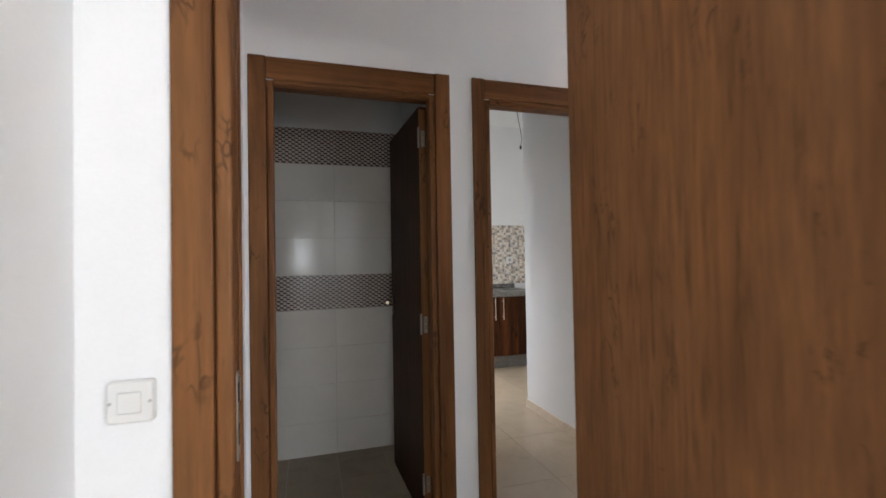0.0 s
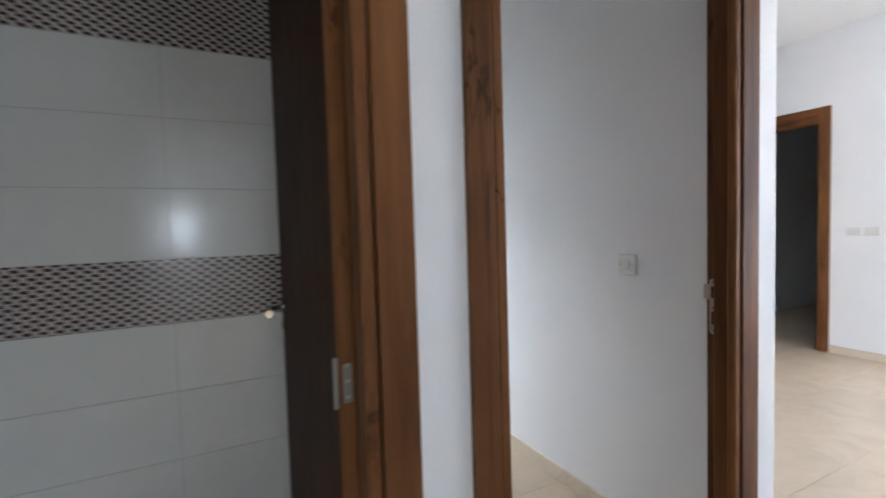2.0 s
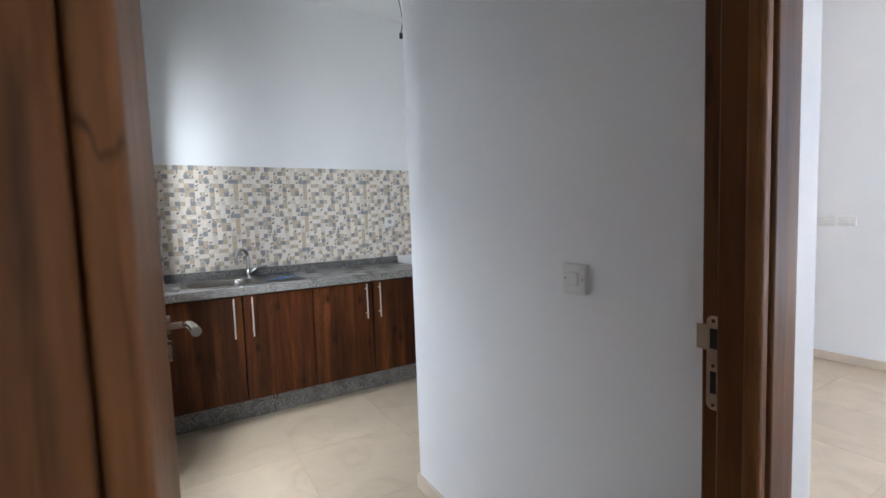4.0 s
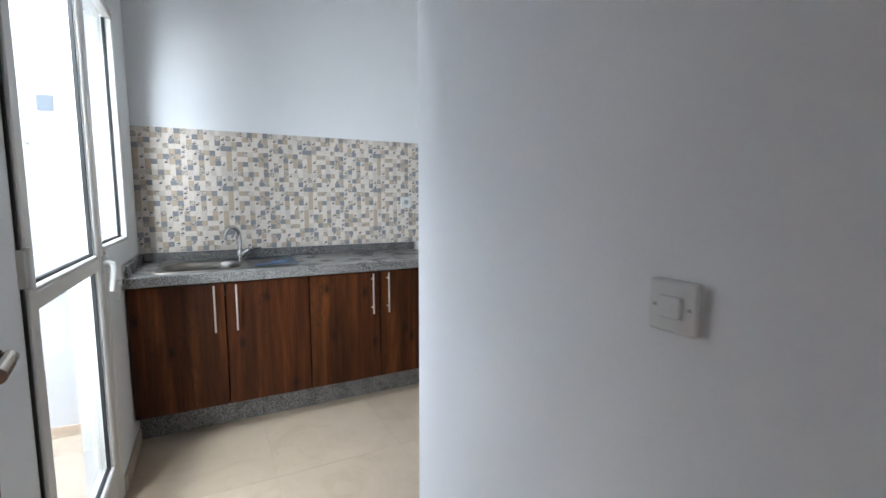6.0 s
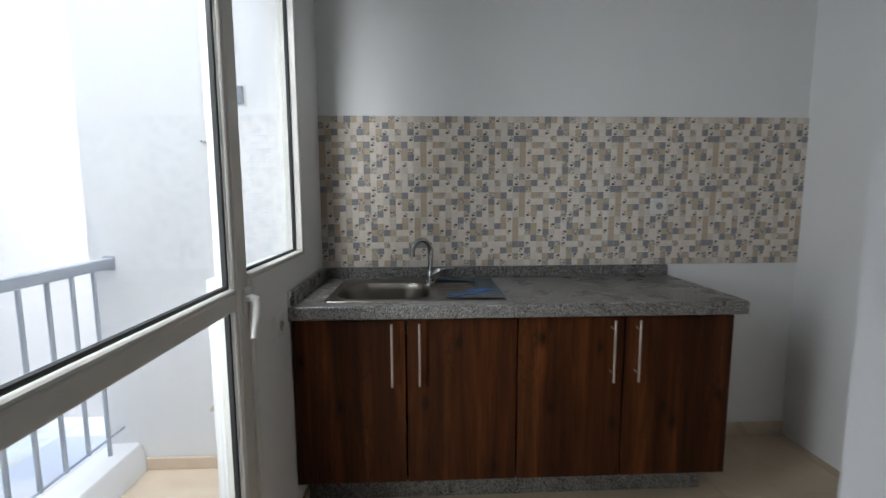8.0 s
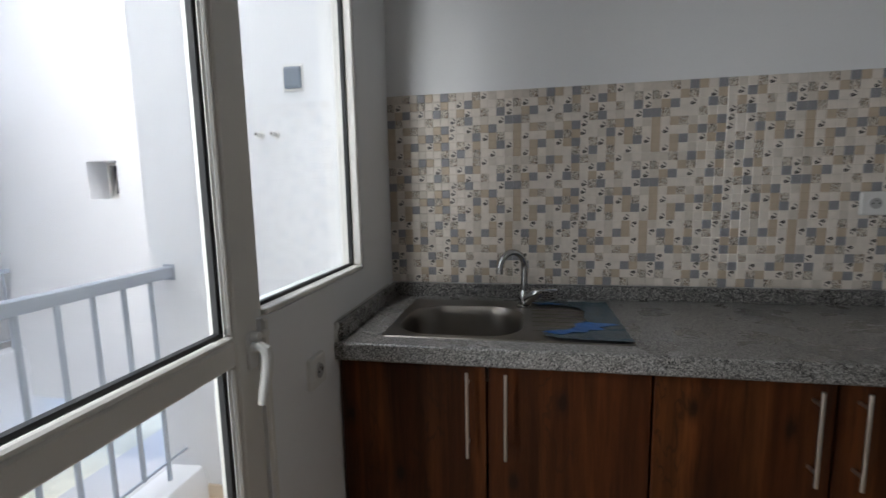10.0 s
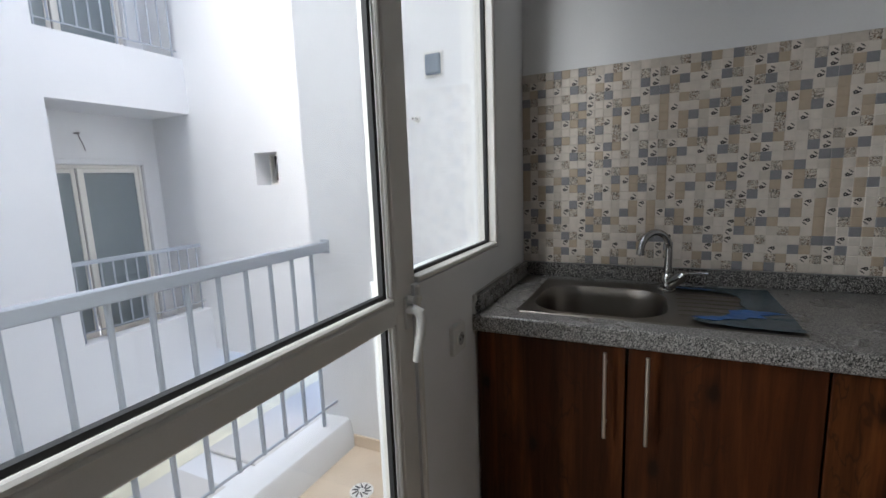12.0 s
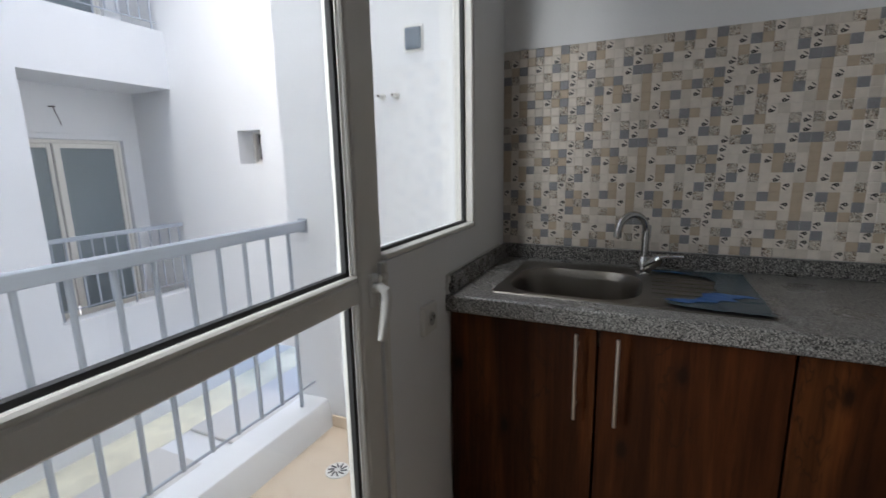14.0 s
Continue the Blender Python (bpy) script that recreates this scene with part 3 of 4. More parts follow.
def lever_set(leaf, x, y, z, s, toward):
    """Lever handle on a round rose, with a key rose below, in the leaf's own space. s: the way the face looks along y."""
    h = part("door_handle", rod((x, y, z), (x, y + s * 0.009, z), 0.026, sides=28), LEVER, leaf, "satin metal lever handle", local=True, smooth=True)
    part("lever", tube([(x, y + s * 0.008, z), (x, y + s * 0.034, z), (x + toward * 0.004, y + s * 0.044, z), (x + toward * 0.016, y + s * 0.050, z), (x + toward * 0.055, y + s * 0.056, z), (x + toward * 0.098, y + s * 0.060, z - 0.002)],
                        [0.008, 0.008, 0.0085, 0.0095, 0.0105, 0.0115], 16), LEVER, h, local=True, smooth=True)
    k = part("key_rose", rod((x, y, z - 0.06), (x, y + s * 0.008, z - 0.06), 0.025, sides=28), LEVER, leaf, local=True, smooth=True)
    part("cylinder", box(x - 0.004, x + 0.004, y + s * 0.007, y + s * 0.010, z - 0.072, z - 0.048, 0.001), BLACK, k, local=True)


def door_leaf(name, hinge, angle, width, height, thick, faces, label, flip=1, hinges=True):
    """A flush leaf hung at the origin and reaching along its own x; its thickness goes to flip * y."""
    d = thing(name, hinge, label, "door", rot=angle)
    t0, t1 = sorted((0, flip * thick))
    part("leaf", box(0.002, width, t0, t1, 0.008, height, 0.0025), faces, d, local=True)
    for z in (1.88, 0.97, 0.2) if hinges else ():
        h = part("hinge", box(-0.0015, 0.0035, t0 + 0.010, t1 - 0.010, z - 0.045, z + 0.035, 0.001), HINGE, d, "dull zinc hinge", local=True)
        kn = -0.004 if flip > 0 else 0.004
        part("knuckle", rod((-0.003, kn, z - 0.05), (-0.003, kn, z + 0.05), 0.0055), HINGE, h, local=True, smooth=True)
        for dz in (0.032, 0.0, -0.032):
            part("screw", rod((-0.0026, (t0 + t1) / 2, z + dz), (0.0, (t0 + t1) / 2, z + dz), 0.004), NICKEL, h, local=True)
    return d


# toilet door, swung into the toilet; both faces far darker than the other leaves
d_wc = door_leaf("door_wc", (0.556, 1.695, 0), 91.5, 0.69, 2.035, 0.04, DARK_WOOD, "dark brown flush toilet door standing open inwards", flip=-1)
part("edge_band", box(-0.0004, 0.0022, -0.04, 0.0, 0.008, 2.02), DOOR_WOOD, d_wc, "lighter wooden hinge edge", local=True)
lever_set(d_wc, 0.635, 0.0, 1.03, 1, -1)
# kitchen door, swung into the passage along its west wall
d_kit = door_leaf("door_kitchen", (0.872, 1.697, 0), 90.0, 0.865, 2.02, 0.04, LEAF_WOOD, "reddish brown wooden kitchen door standing fully open", flip=1)
lever_set(d_kit, 0.812, 0.0, 1.035, -1, -1)
lever_set(d_kit, 0.812, 0.04, 1.035, 1, -1)
# bedroom door, swung into the bedroom
door_leaf("door_bedroom", (0.664, 0.568, 0), -90.5, 0.80, 2.04, 0.04, LEAF_WOOD, "reddish brown wooden bedroom door standing fully open", flip=1, hinges=False)

# far doorway in the living room's end wall
f_far = tagged(new("door_frame_far"), "reddish brown wooden frame of the far doorway", "door frame", kind="structure")
f_far.matrix_basis = pose(5.4, 3.40, 0)
part("casing", box(5.383, 5.4005, 2.905, 2.992, 0, 2.276, 0.004), DOOR_WOOD, f_far)
part("casing", box(5.383, 5.4005, 3.81, 3.895, 0, 2.276, 0.004), DOOR_WOOD, f_far)
part("casing_head", box(5.385, 5.4005, 2.991, 3.811, 2.144, 2.275, 0.004), DOOR_WOOD_Y, f_far)
part("jamb", box(5.394, 5.526, 2.980, 3.008, 0, 2.164, 0.003), DOOR_WOOD, f_far)
part("jamb", box(5.394, 5.526, 3.80, 3.828, 0, 2.164, 0.003), DOOR_WOOD, f_far)
part("jamb_head", box(5.394, 5.526, 3.008, 3.80, 2.134, 2.164, 0.003), DOOR_WOOD_Y, f_far)
d_far = tagged(new("door_corridor"), "dark closed door at the corridor's end, widened to darken the view", "door", kind="structure")
d_far.matrix_basis = pose(10.0, 3.5, 0)
# leaf made extra wide so the unlit corridor reads dark
part("leaf", box(9.96, 9.999, 2.95, 4.1, 0.01, 2.12, 0.003), DARK_WOOD, d_far)
for y0, y1 in ((2.87, 2.95), (4.1, 4.18)):
    part("casing", box(9.97, 9.999, y0, y1, 0, 2.2, 0.003), PLASTIC, d_far, "pale casing")
part("casing_head", box(9.97, 9.999, 2.95, 4.1, 2.12, 2.2, 0.003), PLASTIC, d_far, "pale casing")

# pillar with a stepped capital in the living room
bm = box(3.79, 4.09, 3.16, 3.46, 0, 2.66)
pillar = tagged(new("pillar"), "square white plastered pillar with a stepped capital", "pillar", kind="structure")
pillar.matrix_basis = pose(3.94, 3.31, 0)
part("shaft", bm, PLASTER, pillar)
bm = bmesh.new()
for k in range(6):
    g = (0.02, 0.05, 0.06, 0.11, 0.15, 0.16)[k]
    box(3.79 - g, 4.09 + g, 3.16 - g, 3.46 + g, 2.66 + 0.048 * k, 2.66 + 0.048 * (k + 1), 0.006, bm=bm)
part("capital", bm, CEILING, pillar, "moulded plaster capital")
part("plinth", box(3.78, 4.10, 3.15, 3.47, 0, 0.08, 0.003), SKIRT, pillar, "cream stone plinth")
cable = thing("loose_cable", (4.09, 3.22, 1.95), "loose pale cable hanging out of the pillar", "cable")
part("wire", tube([(4.08, 3.22, 1.97), (4.11, 3.20, 1.93), (4.15, 3.19, 1.84), (4.17, 3.19, 1.76), (4.14, 3.18, 1.70), (4.11, 3.18, 1.64)], 0.006, 8), PLASTIC, cable, smooth=True)

# toilet floor tiles
wcf = structure("floor_wc", box(-1.0, 0.68, 1.69, 2.659, 0.0005, 0.003), WC_GROUT, "brownish beige toilet floor tiles", "floor")
for i in range(6):
    for j in range(4):
        xa, yaa = -1.0 + 0.3 * i, 1.69 + 0.3 * j
        part("tile", box(xa + 0.001, min(xa + 0.299, 0.68), yaa + 0.001, min(yaa + 0.299, 2.658), 0.002, 0.006, 0.0008), WC_FLOOR, wcf, local=True)

# toilet wall tiles: plain rows between two printed bands
wc_rows = [2.163, 1.925, 1.680, 1.434, 1.186, 0.958, 0.712, 0.466, 0.22, 0.0]
wall_tiles = tagged(new("tiles_wc"), "glossy off-white wall tiles with two brown dashed bands", "wall tiles", kind="structure")
wall_tiles.matrix_basis = pose(0, 2.664, 0)
part("tile_bed", box(-1.0, 0.68, 2.6635, 2.6675, 0, 2.161), WC_GROUT, wall_tiles)
for k, (zt, zb) in enumerate(zip(wc_rows, wc_rows[1:])):
    band = k in (0, 4)
    for x in (-1.294, -0.794, -0.294, 0.206):
        x0, x1 = max(x, -1.0), min(x + 0.5, 0.68)
        if x1 - x0 > 0.02:
            part("band_tile" if band else "tile", box(x0 + 0.0008, x1 - 0.0008, 2.659, 2.6645, zb + 0.0008, zt - 0.0008, 0.0007), BAND if band else WC_TILE, wall_tiles, "brown dashed band tile" if band else "")


# ---- kitchen ----
def bar_handle(cab_door, x, y, z0, z1):
    h = part("handle", rod((x, y - 0.034, z0), (x, y - 0.034, z1), 0.005, sides=16), NICKEL, cab_door, "satin metal bar handle", smooth=True)
    for z in (z0 + 0.035, z1 - 0.035):
        part("post", rod((x, y - 0.034, z), (x, y + 0.002, z), 0.0045), NICKEL, h, smooth=True)


def base_cabinet(x0, x1, split, handles, label):
    c = thing("base_cabinet", ((x0 + x1) / 2, 4.5, 0.165), label, "cabinet", "kitchen base cabinets")
    bm = box(x0, x0 + 0.018, 4.239, 4.79, 0.165, 0.833)
    box(x1 - 0.018, x1, 4.239, 4.79, 0.165, 0.833, bm=bm)
    box(x0 + 0.018, x1 - 0.018, 4.239, 4.79, 0.165, 0.183, bm=bm)
    box(x0 + 0.018, x1 - 0.018, 4.77, 4.79, 0.183, 0.833, bm=bm)
    part("body", bm, WALNUT, c)
    for (a, b), hx in zip(((x0, split - 0.002), (split + 0.002, x1)), handles):
        d = part("door", box(a + 0.0015, b - 0.0015, 4.217, 4.236, 0.172, 0.829, 0.0012), WALNUT, c)
        bar_handle(d, hx, 4.217, 0.578, 0.822)
    return c


base_cabinet(0.806, 1.662, 1.234, (1.182, 1.286), "walnut brown sink cabinet with two bar handles")
base_cabinet(1.666, 2.520, 2.085, (2.032, 2.130), "walnut brown base cabinet with two bar handles")
plinth = thing("cabinet_plinth", (1.66, 4.5, 0), "grey speckled granite plinth under the cabinets", "plinth")
part("board", box(0.803, 2.52, 4.366, 4.389, 0, 0.163, 0.002), GRANITE, plinth)
part("board", box(2.497, 2.52, 4.390, 4.79, 0, 0.163, 0.002), GRANITE, plinth)

# worktop with a cut-out for the bowl
top = thing("worktop", (1.68, 4.5, 0.835), "grey speckled granite worktop with upstands", "worktop")
bm = bmesh.new()
hx, hy = (0.801, 0.93, 1.62, 2.56), (4.195, 4.275, 4.705, 4.797)
grid = {(i, j, k): bm.verts.new((hx[i], hy[j], z)) for i in range(4) for j in range(4) for k, z in enumerate((0.835, 0.889))}
for i in range(3):
    for j in range(3):
        if (i, j) != (1, 1):
            for k in range(2):
                bm.faces.new([grid[i + u, j + v, k] for u, v in ((0, 0), (1, 0), (1, 1), (0, 1))])
rim = [((i, 0), (i + 1, 0)) for i in range(3)] + [((i, 3), (i + 1, 3)) for i in range(3)] + [((0, j), (0, j + 1)) for j in range(3)] + [((3, j), (3, j + 1)) for j in range(3)]
rim += [((1, 1), (2, 1)), ((1, 2), (2, 2)), ((1, 1), (1, 2)), ((2, 1), (2, 2))]
for p, q in rim:
    bm.faces.new([grid[(*p, 0)], grid[(*q, 0)], grid[(*q, 1)], grid[(*p, 1)]])
bmesh.ops.recalc_face_normals(bm, faces=bm.faces)
rims = [e for e in bm.edges if all(abs(v.co.y - 4.195) < 0.001 for v in e.verts) and abs(e.verts[0].co.z - e.verts[1].co.z) < 0.001]
bmesh.ops.bevel(bm, geom=rims, offset=0.008, segments=3, affect="EDGES", profile=0.5)
part("slab", bm, GRANITE, top)
part("upstand", box(0.823, 2.556, 4.775, 4.797, 0.889, 0.943, 0.002), GRANITE_STRIP, top, "dark grained granite upstand")
part("upstand", box(0.801, 0.822, 4.212, 4.797, 0.889, 0.943, 0.003), GRANITE_STRIP, top, "dark grained granite upstand")
bm = bmesh.new()
rnd = random.Random(4)
pts = [(0.795 + 0.012 * rnd.random(), 4.205 + 0.006 * rnd.random(), 0.83 + 0.115 * k / 9) for k in range(10)]
part("mortar_smear", tube(pts, [0.006 + 0.006 * rnd.random() for _ in pts], 8, bm), SILICONE, top, "rough mortar at the slab's end", smooth=True)
part("sealant", tube([(0.824 + 0.1 * k, 4.797, 0.9445 + 0.001 * rnd.random()) for k in range(18)], [0.0025 + 0.0015 * rnd.random() for _ in range(18)], 6), SILICONE, top, "white sealant line", smooth=True)
part("sealant", tube([(0.8, 4.225 + 0.1 * k, 0.9445 + 0.002 * rnd.random()) for k in range(6)], [0.003 + 0.002 * rnd.random() for _ in range(6)], 6), SILICONE, top, "white sealant line", smooth=True)

# inset steel sink
sink = thing("sink", (1.275, 4.49, 0.889), "brushed steel inset sink with bowl and ribbed drainer", "sink")
zt = 0.8925
bm = bmesh.new()
bowl_n = 8
outer = rounded(1.275, 4.49, 0.72, 0.455, 0.02, bowl_n)
bx, by = 1.14, 4.452


def ring(w, h, r, z):
    return [(u, v, z) for u, v in rounded(bx, by, w, h, r, bowl_n)]


loft(bm, [[(u, v, zt - 0.0035) for u, v in outer], [(u, v, zt) for u, v in rounded(1.275, 4.49, 0.714, 0.449, 0.018, bowl_n)],
          ring(0.405, 0.352, 0.12, zt + 0.0005), ring(0.389, 0.336, 0.115, zt + 0.0015), ring(0.380, 0.327, 0.112, zt - 0.003), ring(0.368, 0.315, 0.11, zt - 0.03),
          ring(0.345, 0.292, 0.10, zt - 0.135), ring(0.30, 0.25, 0.085, zt - 0.155), ring(0.09, 0.09, 0.04, zt - 0.160)])
bm.faces.new([bm.verts.new(p) for p in ring(0.09, 0.09, 0.04, zt - 0.1601)])
part("basin", bm, STEEL, sink, smooth=True)
bm = bmesh.new()
for k in range(6):
    y = 4.36 + 0.045 * k
    tube([(1.36, y, zt - 0.002), (1.38, y, zt - 0.0005), (1.56, y, zt - 0.0005), (1.585, y, zt - 0.002)], 0.0045, 8, bm)
part("drainer_ribs", bm, STEEL, sink, smooth=True)
wst = part("waste", rod((bx, by, zt - 0.162), (bx, by, zt - 0.156), 0.042, sides=28), CHROME, sink, "chrome waste", smooth=True)
part("strainer", rod((bx, by, zt - 0.157), (bx, by, zt - 0.1545), 0.024, sides=20), BLACK, wst)


def film_sheet(name, outline, z, material, label, wrinkle, seed):
    """A torn, crinkled sheet of protective film with a ragged edge."""
    r = random.Random(seed)
    bm = bmesh.new()
    n = len(outline)
    fine = []
    for k in range(n):
        a, b = Vector(outline[k]), Vector(outline[(k + 1) % n])
        m = max(2, int((b - a).length / 0.012))
        for j in range(m):
            p = a.lerp(b, j / m) + Vector((-0.012, -0.035))
            fine.append((p.x + r.uniform(-1, 1) * 0.0025, p.y + r.uniform(-1, 1) * 0.0025))
    f = bm.faces.new([bm.verts.new((x, y, z)) for x, y in fine])
    bmesh.ops.triangulate(bm, faces=[f])
    bmesh.ops.subdivide_edges(bm, edges=bm.edges[:], cuts=1)
    for v in bm.verts:
        v.co.z += wrinkle * (0.5 + noise.noise(v.co * 55.0)) + 0.0006
    return part(name, bm, material, sink, label, smooth=False)


film_sheet("film", [(1.365, 4.715), (1.40, 4.69), (1.47, 4.685), (1.525, 4.66), (1.55, 4.61), (1.535, 4.54), (1.545, 4.50), (1.505, 4.46), (1.51, 4.425), (1.47, 4.385), (1.42, 4.37), (1.40, 4.345), (1.44, 4.32), (1.49, 4.312), (1.640, 4.308), (1.640, 4.742), (1.38, 4.735)], zt + 0.0042, FILM_DULL, "dull bluish protective film left on the drainer", 0.0012, 3)
film_sheet("film", [(1.40, 4.365), (1.43, 4.385), (1.475, 4.39), (1.50, 4.425), (1.50, 4.462), (1.545, 4.475), (1.60, 4.47), (1.635, 4.455), (1.60, 4.445), (1.565, 4.43), (1.58, 4.405), (1.54, 4.40), (1.525, 4.38), (1.48, 4.365), (1.45, 4.35)], zt + 0.0055, FILM, "bright blue folded film", 0.0014, 8)
film_sheet("film", [(1.362, 4.715), (1.385, 4.69), (1.43, 4.688), (1.50, 4.695), (1.45, 4.708)], zt + 0.0055, FILM, "bright blue torn film", 0.0014, 11)

# mixer tap
tap = thing("mixer_tap", (1.335, 4.635, zt), "chrome gooseneck kitchen mixer tap with side lever", "tap")
part("base", tube([(1.335, 4.635, zt - 0.001), (1.335, 4.635, zt + 0.008), (1.335, 4.635, zt + 0.012), (1.335, 4.635, zt + 0.05), (1.335, 4.635, zt + 0.062)], [0.027, 0.026, 0.021, 0.019, 0.013], 24), CHROME, tap, smooth=True)
arc = [(1.335, 4.635, zt + 0.05), (1.336, 4.636, zt + 0.12)]
for k in range(11):
    a = radians(180 * k / 10 * 0.95)
    s = 0.055 * (1 - math.cos(a))
    arc.append((1.336 - 0.76 * s, 4.636 - 0.65 * s, zt + 0.145 + 0.058 * math.sin(a)))
arc.append((arc[-1][0] - 0.001, arc[-1][1], arc[-1][2] - 0.012))
part("spout", tube(arc, [0.0125, 0.0118] + [0.0112] * 11 + [0.011], 16), CHROME, tap, smooth=True)
part("aerator", rod((arc[-1][0], arc[-1][1], arc[-1][2] + 0.004), (arc[-1][0] - 0.001, arc[-1][1], arc[-1][2] - 0.010), 0.0128, sides=20), CHROME, tap, smooth=True)
part("cartridge", tube([(1.345, 4.625, zt + 0.028), (1.375, 4.605, zt + 0.058), (1.385, 4.598, zt + 0.068)], [0.019, 0.0195, 0.012], 20), CHROME, tap, smooth=True)
part("lever", tube([(1.378, 4.602, zt + 0.064), (1.40, 4.585, zt + 0.074), (1.425, 4.567, zt + 0.079), (1.448, 4.552, zt + 0.081)], [0.008, 0.006, 0.0055, 0.0065], 12), CHROME, tap, smooth=True)


def socket_plate(name, at, rot, w, h, label, kind):
    """A wall plate whose face looks along its own -y."""
    s = thing(name, at, label, "socket" if kind == "socket" else "switch", rot=rot)
    s.scale.y = 1.45
    bm = bmesh.new()
    loops = [(w, h, 0.006, 0.0), (w, h, 0.006, -0.007), (w - 0.006, h - 0.006, 0.005, -0.0095)]
    loft(bm, [[(u, d, v) for u, v in rounded(0, 0, a, b, r, 4)] for a, b, r, d in loops])
    a, b, r, d = loops[-1]
    bm.faces.new([bm.verts.new((u, d, v)) for u, v in rounded(0, 0, a, b, r, 4)])
    p = part("plate", bm, PLASTIC, s, local=True)
    if kind == "socket":
        part("well", rod((0, -0.0092, 0), (0, -0.0118, 0), 0.022, sides=28), PLASTIC, p, local=True, smooth=True)
        # no real recess: a raised grey disc carries its shade
        part("recess", rod((0, -0.0115, 0), (0, -0.0122, 0), 0.0185, sides=28), PLASTIC_SHADOW, p, "raised grey disc with the recess's shade painted in", local=True)
        for dx in (-0.009, 0.009):
            part("contact", rod((dx, -0.0120, 0), (dx, -0.0128, 0), 0.0028), BLACK, p, local=True)
        part("earth_pin", rod((0, -0.012, 0.009), (0, -0.017, 0.009), 0.0024), CHROME, p, local=True)
    else:
        part("rocker", box(-0.018, 0.018, -0.0135, -0.0090, -0.018, 0.018, 0.002), PLASTIC, s, local=True)
        for dx in (-0.029, 0.029):
            part("screw", rod((dx, -0.0092, 0), (dx, -0.0102, 0), 0.0028), PLASTIC_SHADOW, p, local=True)
    return s


socket_plate("wall_socket", (2.495, 4.792, 1.243), 0, 0.08, 0.08, "square white socket on the patterned tiles", "socket")
socket_plate("wall_socket", (0.80, 4.070, 0.857), 90, 0.082, 0.082, "square white socket below the side window", "socket")
socket_plate("light_switch", (1.823, 2.087, 1.099), -90, 0.082, 0.082, "square white light switch on the passage wall", "switch")
socket_plate("light_switch", (-0.22, 1.295, 1.072), 90, 0.082, 0.082, "square white light switch on the hall side wall", "switch")
socket_plate("light_switch", (-0.258, 0.46, 1.062), 0, 0.07, 0.07, "square white light switch beside the bedroom doorway", "switch")
socket_plate("light_switch", (5.4, 2.732, 1.128), -90, 0.105, 0.075, "white double switch beside the far doorway", "switch")
socket_plate("light_switch", (5.4, 2.607, 1.128), -90, 0.105, 0.075, "white double switch on the living room wall", "switch")

wire = thing("ceiling_wire", (2.285, 4.0, H), "thin bare lamp wire hanging from the ceiling", "wire")
part("cable", tube([(2.25, 4.0, H), (2.253, 4.0, 2.86), (2.275, 4.01, 2.76), (2.29, 4.0, 2.66), (2.298, 3.99, 2.57), (2.287, 4.0, 2.50)], 0.004, 8), CABLE, wire, smooth=True)
part("connector", box(2.276, 2.296, 3.992, 4.008, 2.462, 2.50, 0.003), BLACK, wire)

# patterned splashback: printed ceramic tiles of 8 by 16 raised chips
PATTERN = ("ccfcgtwgfcwfbcwc", "fbwtfwbtwbgtwwfb", "ctgwbwgfwtbwfwgb", "gfwwwfwwbfgwcwbg", "twtfcwtgbwbftgwc", "tbwwtgftbwcgbtfw", "twtgcbtgwfbtwtgb", "tbtwcwwfbgwfwbwc")
CS, CW = 0.0307, 0.03069
codes = "wctgbf"
bm = bmesh.new()
for r in range(8):
    for c in range(16):
        x0, z1 = c * CW, 8 * CS - r * CS
        e, d = 0.0004, 0.0022
        vs = [bm.verts.new(p) for p in ((x0, 0, z1 - CS), (x0 + CW, 0, z1 - CS), (x0 + CW, 0, z1), (x0, 0, z1))]
        vt = [bm.verts.new(p) for p in ((x0 + e + d, -0.0018, z1 - CS + e + d), (x0 + CW - e - d, -0.0018, z1 - CS + e + d), (x0 + CW - e - d, -0.0018, z1 - e - d), (x0 + e + d, -0.0018, z1 - e - d))]
        idx = codes.index(PATTERN[r][c])
        for f in [bm.faces.new(vt)] + [bm.faces.new((vs[k], vs[(k + 1) % 4], vt[(k + 1) % 4], vt[k])) for k in range(4)]:
            f.material_index = idx
box(0.0004, 16 * CW - 0.0004, 0.0003, 0.006, 0.0004, 8 * CS - 0.0004, bm=bm)
tile_mesh = bpy.data.meshes.new("tile")
bm.to_mesh(tile_mesh)
bm.free()
for k in codes:
    tile_mesh.materials.append(CHIP[k])
splash = tagged(new("tiles_splashback"), "patterned splashback tiles in beige, white and slate chips", "wall tiles", kind="structure")
splash.matrix_basis = pose(0.8, 4.8, 0.945)
for r in range(3):
    for c in range(5):
        t = new("tile", tile_mesh)
        t.parent = splash
        t.location = (c * 16 * CW + 0.0005 * c, -0.0064, r * (8 * CS + 0.0005))
        if r == 0:
            t.rotation_euler = (0.0, math.pi, 0.0)
            t.location += Vector((16 * CW, 0.0, 8 * CS))


# ---- glazed kitchen door and side window ----
XI, XO = 0.787, 0.727
fr = tagged(new("window_frame_kitchen"), "white aluminium frame round the balcony door and side window", "window frame", kind="structure")
fr.matrix_basis = pose(0.75, 3.7, 0)
for y0, y1, z0, z1 in ((2.957, 3.008, 0, 2.166), (3.842, 3.877, 0, 2.166), (4.455, 4.485, 1.03, 2.166)):
    part("upright", box(XO, XI, y0, y1, z0, z1, 0.003), ALU, fr)
